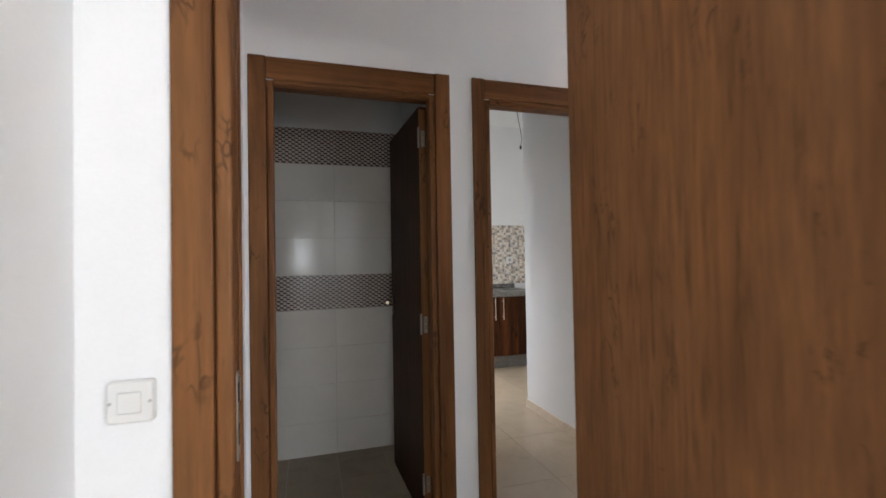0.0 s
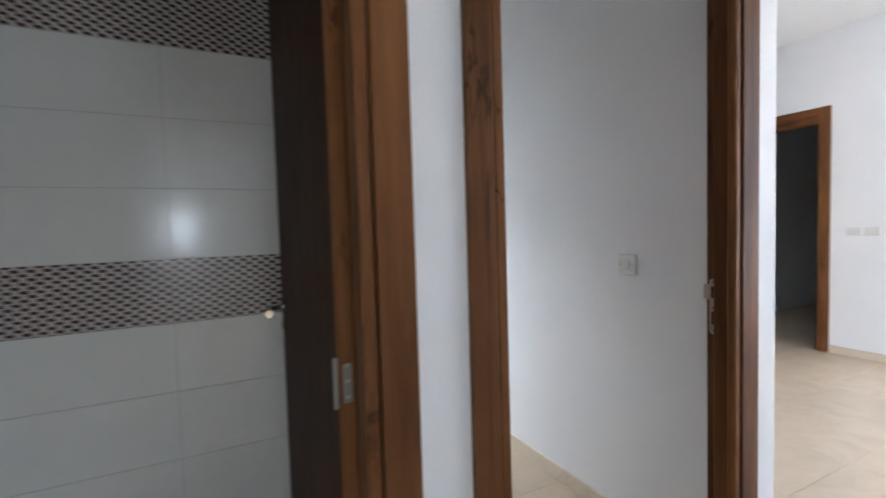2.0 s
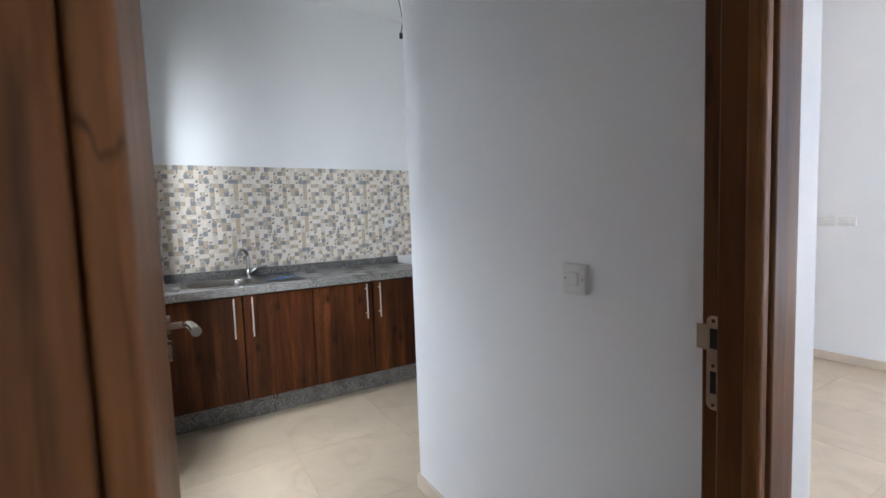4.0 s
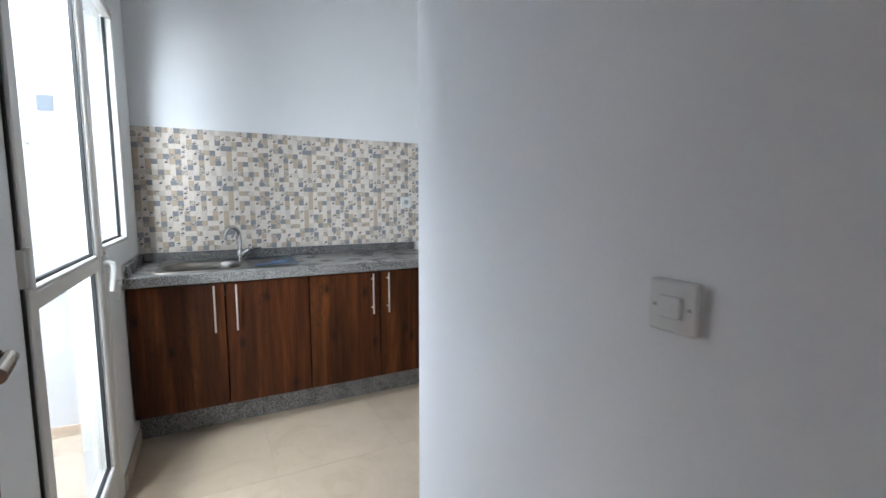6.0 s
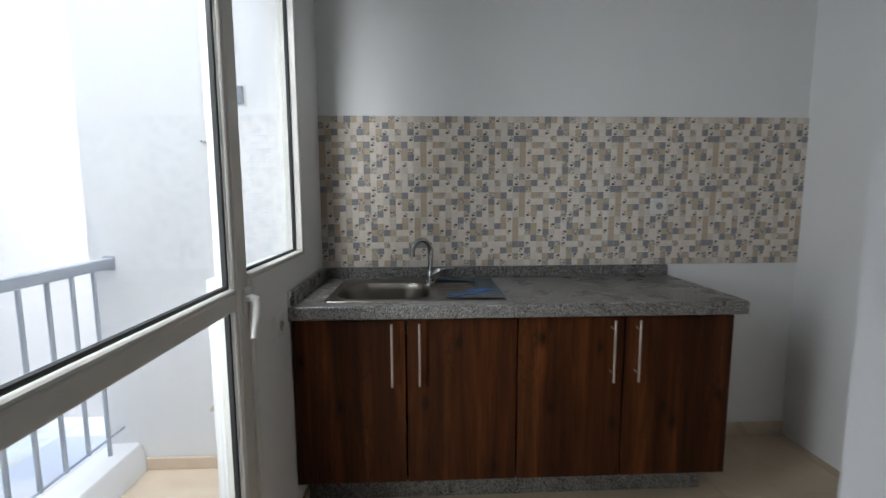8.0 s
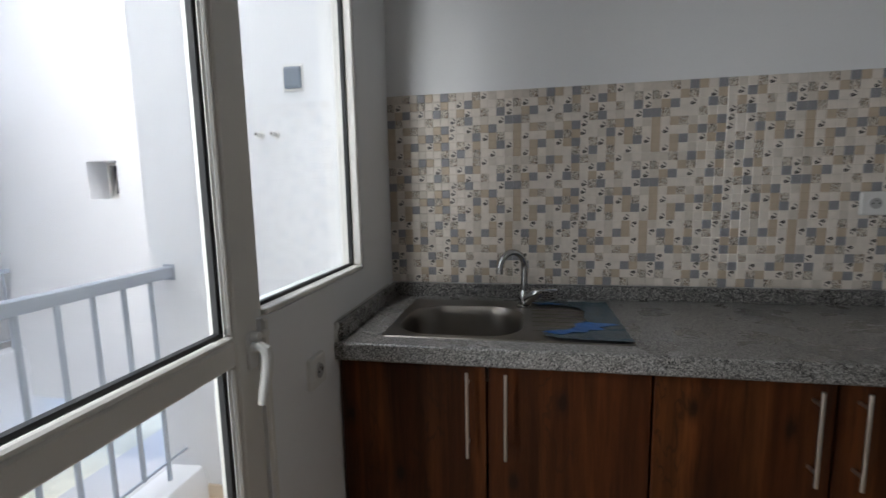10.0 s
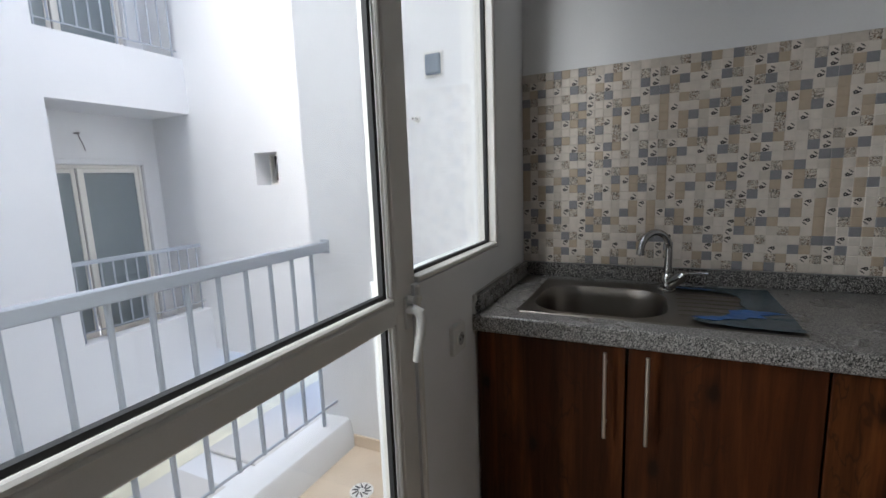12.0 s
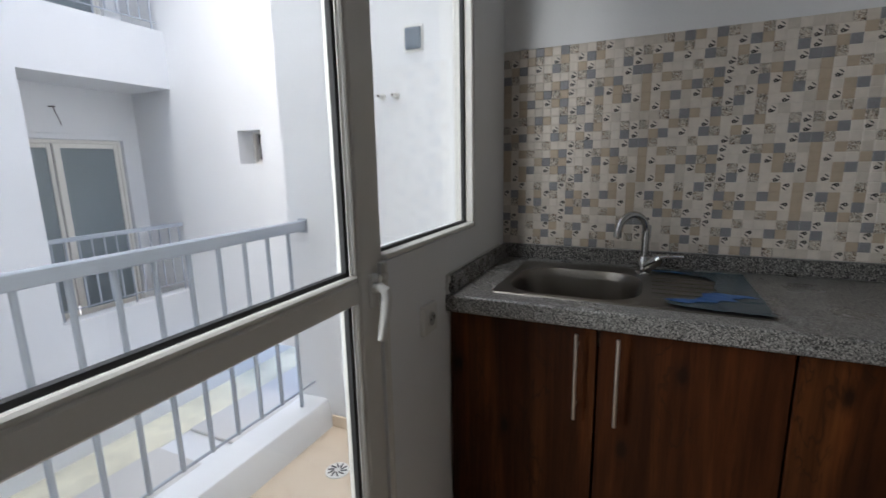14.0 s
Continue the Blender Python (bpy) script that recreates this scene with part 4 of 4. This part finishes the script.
for y0, y1, z0, z1 in ((3.008, 3.842, 2.121, 2.166), (3.877, 4.455, 2.154, 2.180), (3.877, 4.455, 1.03, 1.058), (3.008, 3.842, 0.0, 0.022)):
    part("rail", box(XO, XI, y0, y1, z0, z1, 0.003), ALU, fr)
p = part("pane", box(0.752, 0.758, 3.879, 4.453, 1.060, 2.152), GLASS, fr, "fixed clear glass pane")
p.visible_shadow = False
for b in ((3.877, 4.430, 1.072, 1.080), (4.432, 4.442, 1.072, 2.140)):
    part("gasket", box(0.760, 0.772, *b), BLACK, fr)
part("bead", box(0.768, 0.799, 3.877, 4.455, 1.058, 1.072, 0.003), ALU, fr)
part("bead", box(0.768, 0.799, 4.442, 4.456, 1.072, 2.140, 0.003), ALU, fr)
part("bead", box(0.768, 0.799, 3.877, 4.455, 2.140, 2.154, 0.003), ALU, fr)

gd = thing("balcony_door", (0.76, 3.466, 0.02), "white aluminium glazed balcony door, closed, two panes", "door")
LX0, LX1 = 0.742, 0.800
y0, y1, z0, z1 = 3.018, 3.839, 0.026, 2.117
ya, yb = 3.073, 3.770
part("stile", box(LX0, LX1, y0, ya, z0, z1, 0.004), ALU, gd)
part("stile", box(LX0, LX1, yb, y1, z0, z1, 0.004), ALU, gd)
for za, zb in ((z0, 0.180), (0.988, 1.036), (2.048, z1)):
    part("rail", box(LX0, LX1 - 0.002, ya, yb, za, zb, 0.004), ALU, gd)
for za, zb in ((0.180, 0.988), (1.036, 2.048)):
    p = part("pane", box(0.764, 0.770, ya - 0.004, yb + 0.004, za - 0.004, zb + 0.004), GLASS, gd, "clear glass pane")
    p.visible_shadow = False
    part("gasket", box(0.772, 0.784, yb - 0.025, yb - 0.013, za, zb), BLACK, gd, "black rubber gasket")
    part("gasket", box(0.772, 0.784, ya, yb - 0.025, za + 0.013, za + 0.022), BLACK, gd, "black rubber gasket")
    part("gasket", box(0.772, 0.778, ya, ya + 0.006, za + 0.022, zb), BLACK, gd, "black rubber gasket")
    part("bead", box(0.782, 0.797, ya, yb, za, za + 0.013, 0.004), ALU, gd)
    part("bead", box(0.782, 0.797, yb - 0.013, yb, za + 0.013, zb, 0.004), ALU, gd)
part("gasket", box(0.744, 0.792, 3.0085, 3.0175, z0, z1), BLACK, gd, "black rubber gasket")
for z in (1.10, 0.22, 1.93):
    h = part("hinge", box(0.783, 0.806, 2.994, 3.032, z - 0.045, z + 0.045, 0.003), ALU, gd, "white hinge")
    part("knuckle", rod((0.806, 3.011, z - 0.05), (0.806, 3.011, z + 0.05), 0.008), ALU, h, smooth=True)
hb = part("handle", box(0.798, 0.808, 3.797, 3.825, 0.968, 1.043, 0.005, segs=2), PLASTIC, gd, "white lever handle", smooth=True)
part("lever", tube([(0.806, 3.809, 1.012), (0.822, 3.809, 1.014), (0.832, 3.812, 1.008), (0.835, 3.813, 0.992), (0.833, 3.810, 0.96), (0.829, 3.803, 0.93), (0.826, 3.798, 0.900)], [0.011, 0.011, 0.0125, 0.012, 0.0115, 0.0105, 0.0085], 14), PLASTIC, hb, smooth=True)
part("boss", rod((0.806, 3.811, 1.034), (0.822, 3.811, 1.034), 0.009, sides=14), PLASTIC, hb, smooth=True)
part("bracket", box(0.80, 0.812, 3.842, 3.866, 1.016, 1.034, 0.004), ALU, fr)
part("cover_strip", box(XI - 0.002, 0.806, 3.852, 3.872, 0, 1.056, 0.005), ALU, fr)

# ---- balcony ----
structure("balcony_floor", box(-0.26, 0.68, 2.78, 4.70, -0.18, -0.045), BALCONY_TILE, "beige tiled balcony floor", "floor")
bm = bmesh.new()
prof = [(-0.26, -0.045), (-0.26, 0.075), (-0.25, 0.09), (-0.115, 0.098), (-0.098, 0.092), (-0.088, 0.078), (-0.066, -0.045)]
loft(bm, [[(x, y, z) for x, z in prof] for y in (2.78, 3.4, 4.05, 4.70)])
structure("balcony_curb", bm, RENDERED, "low white rendered balcony curb", "curb", smooth=True)
structure("baseboard_balcony_inner", box(0.668, 0.68, 3.88, 4.687, -0.045, 0.018, 0.003), BALCONY_TILE, "beige balcony skirting", "baseboard")
structure("baseboard_balcony", box(-0.07, 0.68, 4.688, 4.70, -0.045, 0.018, 0.003), BALCONY_TILE, "beige balcony skirting", "baseboard")

rail = thing("balcony_railing", (-0.168, 3.75, 0.05), "light grey painted steel balcony railing", "railing")
part("top_rail", box(-0.188, -0.148, 2.79, 4.697, 0.966, 1.014, 0.004), RAIL_PAINT, rail)
part("bottom_bar", rod((-0.168, 2.79, 0.178), (-0.168, 4.699, 0.178), 0.006), RAIL_PAINT, rail, smooth=True)
y = 4.592
first = True
while y > 2.8:
    long_post = first or abs(y - 4.592 + 0.125 * 10) < 0.01
    part("baluster", rod((-0.168, y, 0.09 if long_post else 0.172), (-0.168, y, 0.968), 0.0095, sides=10), RAIL_PAINT, rail, smooth=True)
    y -= 0.125
    first = False
part("wall_plate", box(-0.195, -0.141, 4.694, 4.6995, 0.955, 1.024, 0.002), RAIL_PAINT, rail)

dr = thing("floor_drain", (0.168, 4.418, -0.045), "round white slotted floor drain", "drain")
bm = rod((0.168, 4.418, -0.045), (0.168, 4.418, -0.040), 0.052, sides=28)
part("grate", bm, PLASTIC, dr)
# slots are dark rods laid on top, coloured as the shade inside
bm = bmesh.new()
for k in range(10):
    a = 2 * math.pi * k / 10
    rod((0.168 + 0.016 * math.cos(a), 4.418 + 0.016 * math.sin(a), -0.0396), (0.168 + 0.042 * math.cos(a + 0.35), 4.418 + 0.042 * math.sin(a + 0.35), -0.0396), 0.0035, bm=bm, sides=6)
part("slots", bm, UNLIT_DARK, dr, "slots drawn near-black for the shade inside")

mb = thing("junction_box", (0.459, 4.70, 1.754), "small grey junction box on the balcony end wall", "junction box")
part("cover", box(0.424, 0.494, 4.684, 4.70, 1.713, 1.795, 0.008, segs=2), BOX_GREY, mb)
part("surround", box(0.416, 0.502, 4.696, 4.6999, 1.703, 1.805, 0.002), PLASTIC, mb)
for x in (0.308, 0.374):
    pp = thing("pipe_stub", (x, 4.70, 1.545), "white capped water pipe stub on the wall", "pipe", "pipe stubs")
    part("collar", rod((x, 4.70, 1.545), (x, 4.694, 1.545), 0.014, sides=20), PLASTIC, pp, smooth=True)
    # black disc on the cap imitates the shade inside the pipe
    part("outlet", rod((x, 4.663, 1.545), (x, 4.6605, 1.545), 0.0045, sides=12), BLACK, pp, "black disc for the shaded pipe mouth")
    part("cap", rod((x, 4.695, 1.545), (x, 4.662, 1.545), 0.008, sides=16), PLASTIC, pp, smooth=True)
bt = thing("balcony_tap", (0.34, 4.70, 0.33), "small metal water tap on the balcony wall", "tap")
part("pipe", rod((0.34, 4.70, 0.33), (0.34, 4.645, 0.33), 0.011), NICKEL, bt, smooth=True)
part("spout", tube([(0.34, 4.65, 0.33), (0.33, 4.625, 0.328), (0.31, 4.615, 0.312), (0.30, 4.61, 0.295)], 0.010), NICKEL, bt, smooth=True)
part("knob", box(0.315, 0.375, 4.636, 4.650, 0.346, 0.358, 0.003), NICKEL, bt)

# ---- courtyard ----
TOPZ = 6.6
structure("wall_block_north", box(-0.26, 0.679, 4.70, 7.0, -0.75, TOPZ), RENDERED, "white rendered end wall beside the balcony", "wall")
structure("wall_below_balcony", box(-0.26, -0.1, 2.78, 9.5, -1.62, -0.181), RENDERED, "white rendered wall below the balcony", "wall")
structure("wall_above_balcony", box(0.50, 0.68, 2.78, 4.70, 3.07, TOPZ), RENDERED, "white rendered wall above", "wall")
structure("wall_courtyard_south", box(-3.75, 0.68, 2.67, 2.78, 3.07, TOPZ), RENDERED, "white rendered courtyard wall", "wall")
structure("wall_courtyard_south_low", box(-3.75, -1.12, 1.6, 1.72, -1.62, TOPZ), RENDERED, "white rendered courtyard side wall", "wall")
structure("wall_wc_outside", box(-1.24, -1.12, 1.72, 2.78, -1.62, TOPZ), RENDERED, "white rendered wall outside the toilet", "wall")
structure("wall_wc_outside_north", box(-1.12, -0.26, 2.70, 2.79, -1.62, -0.15), RENDERED, "white rendered wall below the toilet", "wall")
# end wall with a small deep window
wall_y("wall_courtyard_north", -4.9, -0.26, 6.69, 6.99, -0.75, TOPZ, [(-2.756, -2.424, 1.302, 1.657)], RENDERED, "white rendered courtyard end wall with a small window")
vent = tagged(new("window_small"), "small open window deep in the white wall", "window", kind="structure")
vent.matrix_basis = pose(-2.59, 6.92, 1.302)
for b in ((-2.755, -2.728, 1.303, 1.656), (-2.452, -2.425, 1.303, 1.656), (-2.728, -2.452, 1.303, 1.328), (-2.728, -2.452, 1.631, 1.656)):
    part("frame", box(b[0], b[1], 6.90, 6.94, b[2], b[3], 0.003), ALU, vent)
# painted sheet replaces the darkness behind the sash
part("backing", box(-2.756, -2.424, 6.984, 6.989, 1.302, 1.657), UNLIT_DARK, vent, "near-black panel standing in for the unlit room")
bm = bmesh.new()
for b in ((-0.138, -0.118, 0.0, 0.30), (0.118, 0.138, 0.0, 0.30), (-0.118, 0.118, 0.0, 0.02), (-0.118, 0.118, 0.28, 0.30)):
    box(b[0], b[1], -0.012, 0.012, b[2], b[3], 0.002, bm=bm)
bmesh.ops.transform(bm, matrix=Matrix.Translation((-2.59, 6.93, 1.33)) @ Matrix.Rotation(radians(-14), 4, "X"), verts=bm.verts)
part("sash", bm, ALU, vent, "white tilted sash")
# facade across the courtyard with two loggias
XF, XB = -3.75, -4.45
bm = bmesh.new()
box(XF - 0.18, XF, 6.69, 9.5, -1.62, -0.75, bm=bm)
box(XF - 0.18, XF, 1.6, 5.275, -1.62, TOPZ, bm=bm)
for a, b in ((-1.62, -0.21), (2.165, 2.785), (5.15, TOPZ)):
    box(XF - 0.18, XF, 5.275, 6.69, a, b, bm=bm)
structure("wall_facade_across", bm, RENDERED, "white rendered facade across the courtyard", "wall")
bm = bmesh.new()
for zf, zc in ((-0.42, 2.165), (2.50, 5.15)):
    box(XB - 0.15, XB, 5.0, 5.42, zf, zc, bm=bm)
    box(XB - 0.15, XB, 6.49, 6.69, zf, zc, bm=bm)
    box(XB - 0.15, XB, 5.42, 6.49, zf + 2.02, zc, bm=bm)
    box(XB - 0.15, XF - 0.18, 4.85, 5.0, zf, zc, bm=bm)
structure("wall_loggia", bm, RENDERED, "white rendered loggia walls", "wall")
bm = bmesh.new()
box(XB - 0.15, XF - 0.18, 5.0, 6.69, -0.7, -0.42, bm=bm)
box(XB - 0.15, XF - 0.18, 5.0, 6.69, 2.165, 2.50, bm=bm)
structure("loggia_slab", bm, RENDERED, "white rendered loggia slabs", "slab")
bm = box(XB + 0.06, XF - 0.18, 5.0, 6.69, -0.42, -0.41)
box(XB + 0.06, XF - 0.18, 5.0, 6.69, 2.50, 2.51, bm=bm)
structure("loggia_floor", bm, BALCONY_TILE, "beige loggia floors", "floor")
# near-black sheets in place of the unlit rooms' shade
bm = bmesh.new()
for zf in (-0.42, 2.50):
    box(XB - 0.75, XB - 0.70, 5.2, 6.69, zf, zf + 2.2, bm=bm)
structure("wall_loggia_room", bm, UNLIT_DARK, "back walls behind the loggias, painted near-black for unlit rooms", "wall")
structure("loggia_ceiling", box(XB - 0.15, XF - 0.18, 4.85, 6.69, 5.15, 5.3), RENDERED, "white loggia ceiling", "ceiling")


def loggia_window(zf):
    w = tagged(new("window_loggia"), "white framed sliding window with dark glass in the loggia", "window", kind="structure")
    w.matrix_basis = pose(XB, 6.0, zf)
    a, b, top_z = 5.42, 6.49, zf + 2.02
    for y0, y1 in ((a, a + 0.045), (b - 0.035, b)):
        part("upright", box(XB - 0.12, XB - 0.03, y0, y1, zf, top_z, 0.004), ALU, w)
    for z0, z1 in ((zf, zf + 0.05), (top_z - 0.04, top_z)):
        part("rail", box(XB - 0.12, XB - 0.03, a + 0.045, b - 0.035, z0, z1, 0.004), ALU, w)
    for y0, y1, x in ((a + 0.045, 5.80, XB - 0.105), (5.80, b - 0.037, XB - 0.066)):
        sash = part("sash", box(x, x + 0.03, y0, y0 + 0.065, zf + 0.05, top_z - 0.042, 0.004), ALU, w)
        part("stile", box(x, x + 0.03, y1 - 0.042, y1, zf + 0.05, top_z - 0.042, 0.004), ALU, sash)
        for z0, z1 in ((zf + 0.05, zf + 0.11), (top_z - 0.09, top_z - 0.042)):
            part("rail", box(x + 0.001, x + 0.029, y0 + 0.065, y1 - 0.042, z0, z1, 0.004), ALU, sash)
        part("pane", box(x + 0.012, x + 0.018, y0 + 0.063, y1 - 0.040, zf + 0.108, top_z - 0.088), DARK_GLASS, sash, "dark reflecting glass")
    for y0, y1, z0, z1 in ((b + 0.002, b + 0.095, zf, top_z + 0.06), (a - 0.06, b + 0.002, top_z + 0.001, top_z + 0.06)):
        part("surround", box(XB - 0.001, XB + 0.022, y0, y1, z0, z1, 0.004), RENDERED, w, "raised plaster surround")
    part("sill", box(XB - 0.03, XB + 0.06, a, b, zf, zf + 0.05, 0.004), BALCONY_TILE, w, "beige stone sill")
    return w


def loggia_railing(zc):
    r = thing("loggia_railing", (XF - 0.09, 5.95, zc), "light grey painted steel loggia railing", "railing", "loggia railings")
    part("top_rail", box(XF - 0.11, XF - 0.07, 5.28, 6.685, zc + 0.785, zc + 0.828, 0.003), RAIL_PAINT, r)
    part("bottom_bar", rod((XF - 0.09, 5.28, zc + 0.10), (XF - 0.09, 6.685, zc + 0.10), 0.007), RAIL_PAINT, r)
    for k in range(12):
        y = 5.33 + 0.118 * k
        part("baluster", rod((XF - 0.09, y, zc if k in (0, 6, 11) else zc + 0.095), (XF - 0.09, y, zc + 0.788), 0.009, sides=8), RAIL_PAINT, r)


for zf, zc in ((-0.42, -0.21), (2.50, 2.785)):
    loggia_window(zf)
    loggia_railing(zc)
lw = thing("loggia_wire", (XB, 5.83, 1.935), "short bare lamp wire under the loggia ceiling", "wire")
part("cable", tube([(-4.40, 5.825, 1.935), (-4.39, 5.83, 1.88), (-4.38, 5.85, 1.81), (-4.39, 5.87, 1.745)], 0.005, 8), CABLE, lw)
part("hook", rod((-4.45, 5.81, 1.935), (-4.40, 5.845, 1.935), 0.008), CABLE, lw)

structure("courtyard_floor", box(-3.93, -0.1, 1.6, 9.5, -1.75, -1.622), RENDERED, "white painted courtyard floor", "floor")
structure("wall_under_passage", box(-3.93, -0.1, 9.5, 9.6, -1.62, -0.75), RENDERED, "white wall at the passage end", "wall")
structure("yellow_screed", box(-3.75, -3.18, 1.72, 9.4, -1.622, -1.616), YELLOWED, "yellow stained strip of screed", "floor")
for k, (ya_, yb_) in enumerate(((3.9, 5.62), (5.98, 7.9))):
    pn = thing("roof_panel", (-2.7, (ya_ + yb_) / 2, -1.62), "flat grey cement cover panel on the courtyard floor", "panel", "cover panels")
    part("slab", box(-3.15, -2.26, ya_, yb_, -1.62, -1.58, 0.01), CEMENT, pn)
structure("ground", box(-60, 60, -60, 60, -1.95, -1.80), CEMENT, "plain ground around the building", "ground")

# ---- unseen window frames, added around the lamps behind the walker ----
for nm, x0, x1, yy, z0, z1 in (("window_bedroom", 1.05, 2.15, -3.56, 0.85, 2.15), ("window_bedroom_small", -0.26, 0.02, -3.56, 1.2, 1.64), ("window_living", 2.35, 4.85, -3.06, 0.5, 2.5)):  # both look south
    w = tagged(new(nm), "white aluminium window frame", "window", kind="structure")
    w.matrix_basis = pose((x0 + x1) / 2, yy, z0)
    xm = (x0 + x1) / 2
    for a, b in ((x0, x0 + 0.06), (xm - 0.035, xm + 0.035), (x1 - 0.06, x1)):
        part("upright", box(a, b, yy - 0.03, yy + 0.03, z0, z1, 0.003), ALU, w)
    for a, b in ((z0, z0 + 0.06), (z1 - 0.06, z1)):
        part("rail", box(x0 + 0.06, xm - 0.035, yy - 0.03, yy + 0.03, a, b, 0.003), ALU, w)
        part("rail", box(xm + 0.035, x1 - 0.06, yy - 0.03, yy + 0.03, a, b, 0.003), ALU, w)

# ---- floor tiles ----
TS = 0.6
bm = box(0.0006, TS - 0.0006, 0.0006, TS - 0.0006, -0.004, 0.0, 0.0004)
floor_tile = bpy.data.meshes.new("tile")
bm.to_mesh(floor_tile)
bm.free()
floor_tile.materials.append(MARBLE)
for i in range(-1, 12):
    for j in range(-6, 9):
        x, y = -0.40 + i * TS, 0.1 + j * TS
        if x > 5.0 and not (2.2 < y < 4.6):
            continue
        if y + TS > 2.78 and x < 0.55:
            continue
        if x < -0.5 and y < 1.5:
            continue
        if y + TS > 5.3:
            continue
        t = new("tile", floor_tile)
        t.parent = FLOOR
        t.location = (x, y, 0.0)
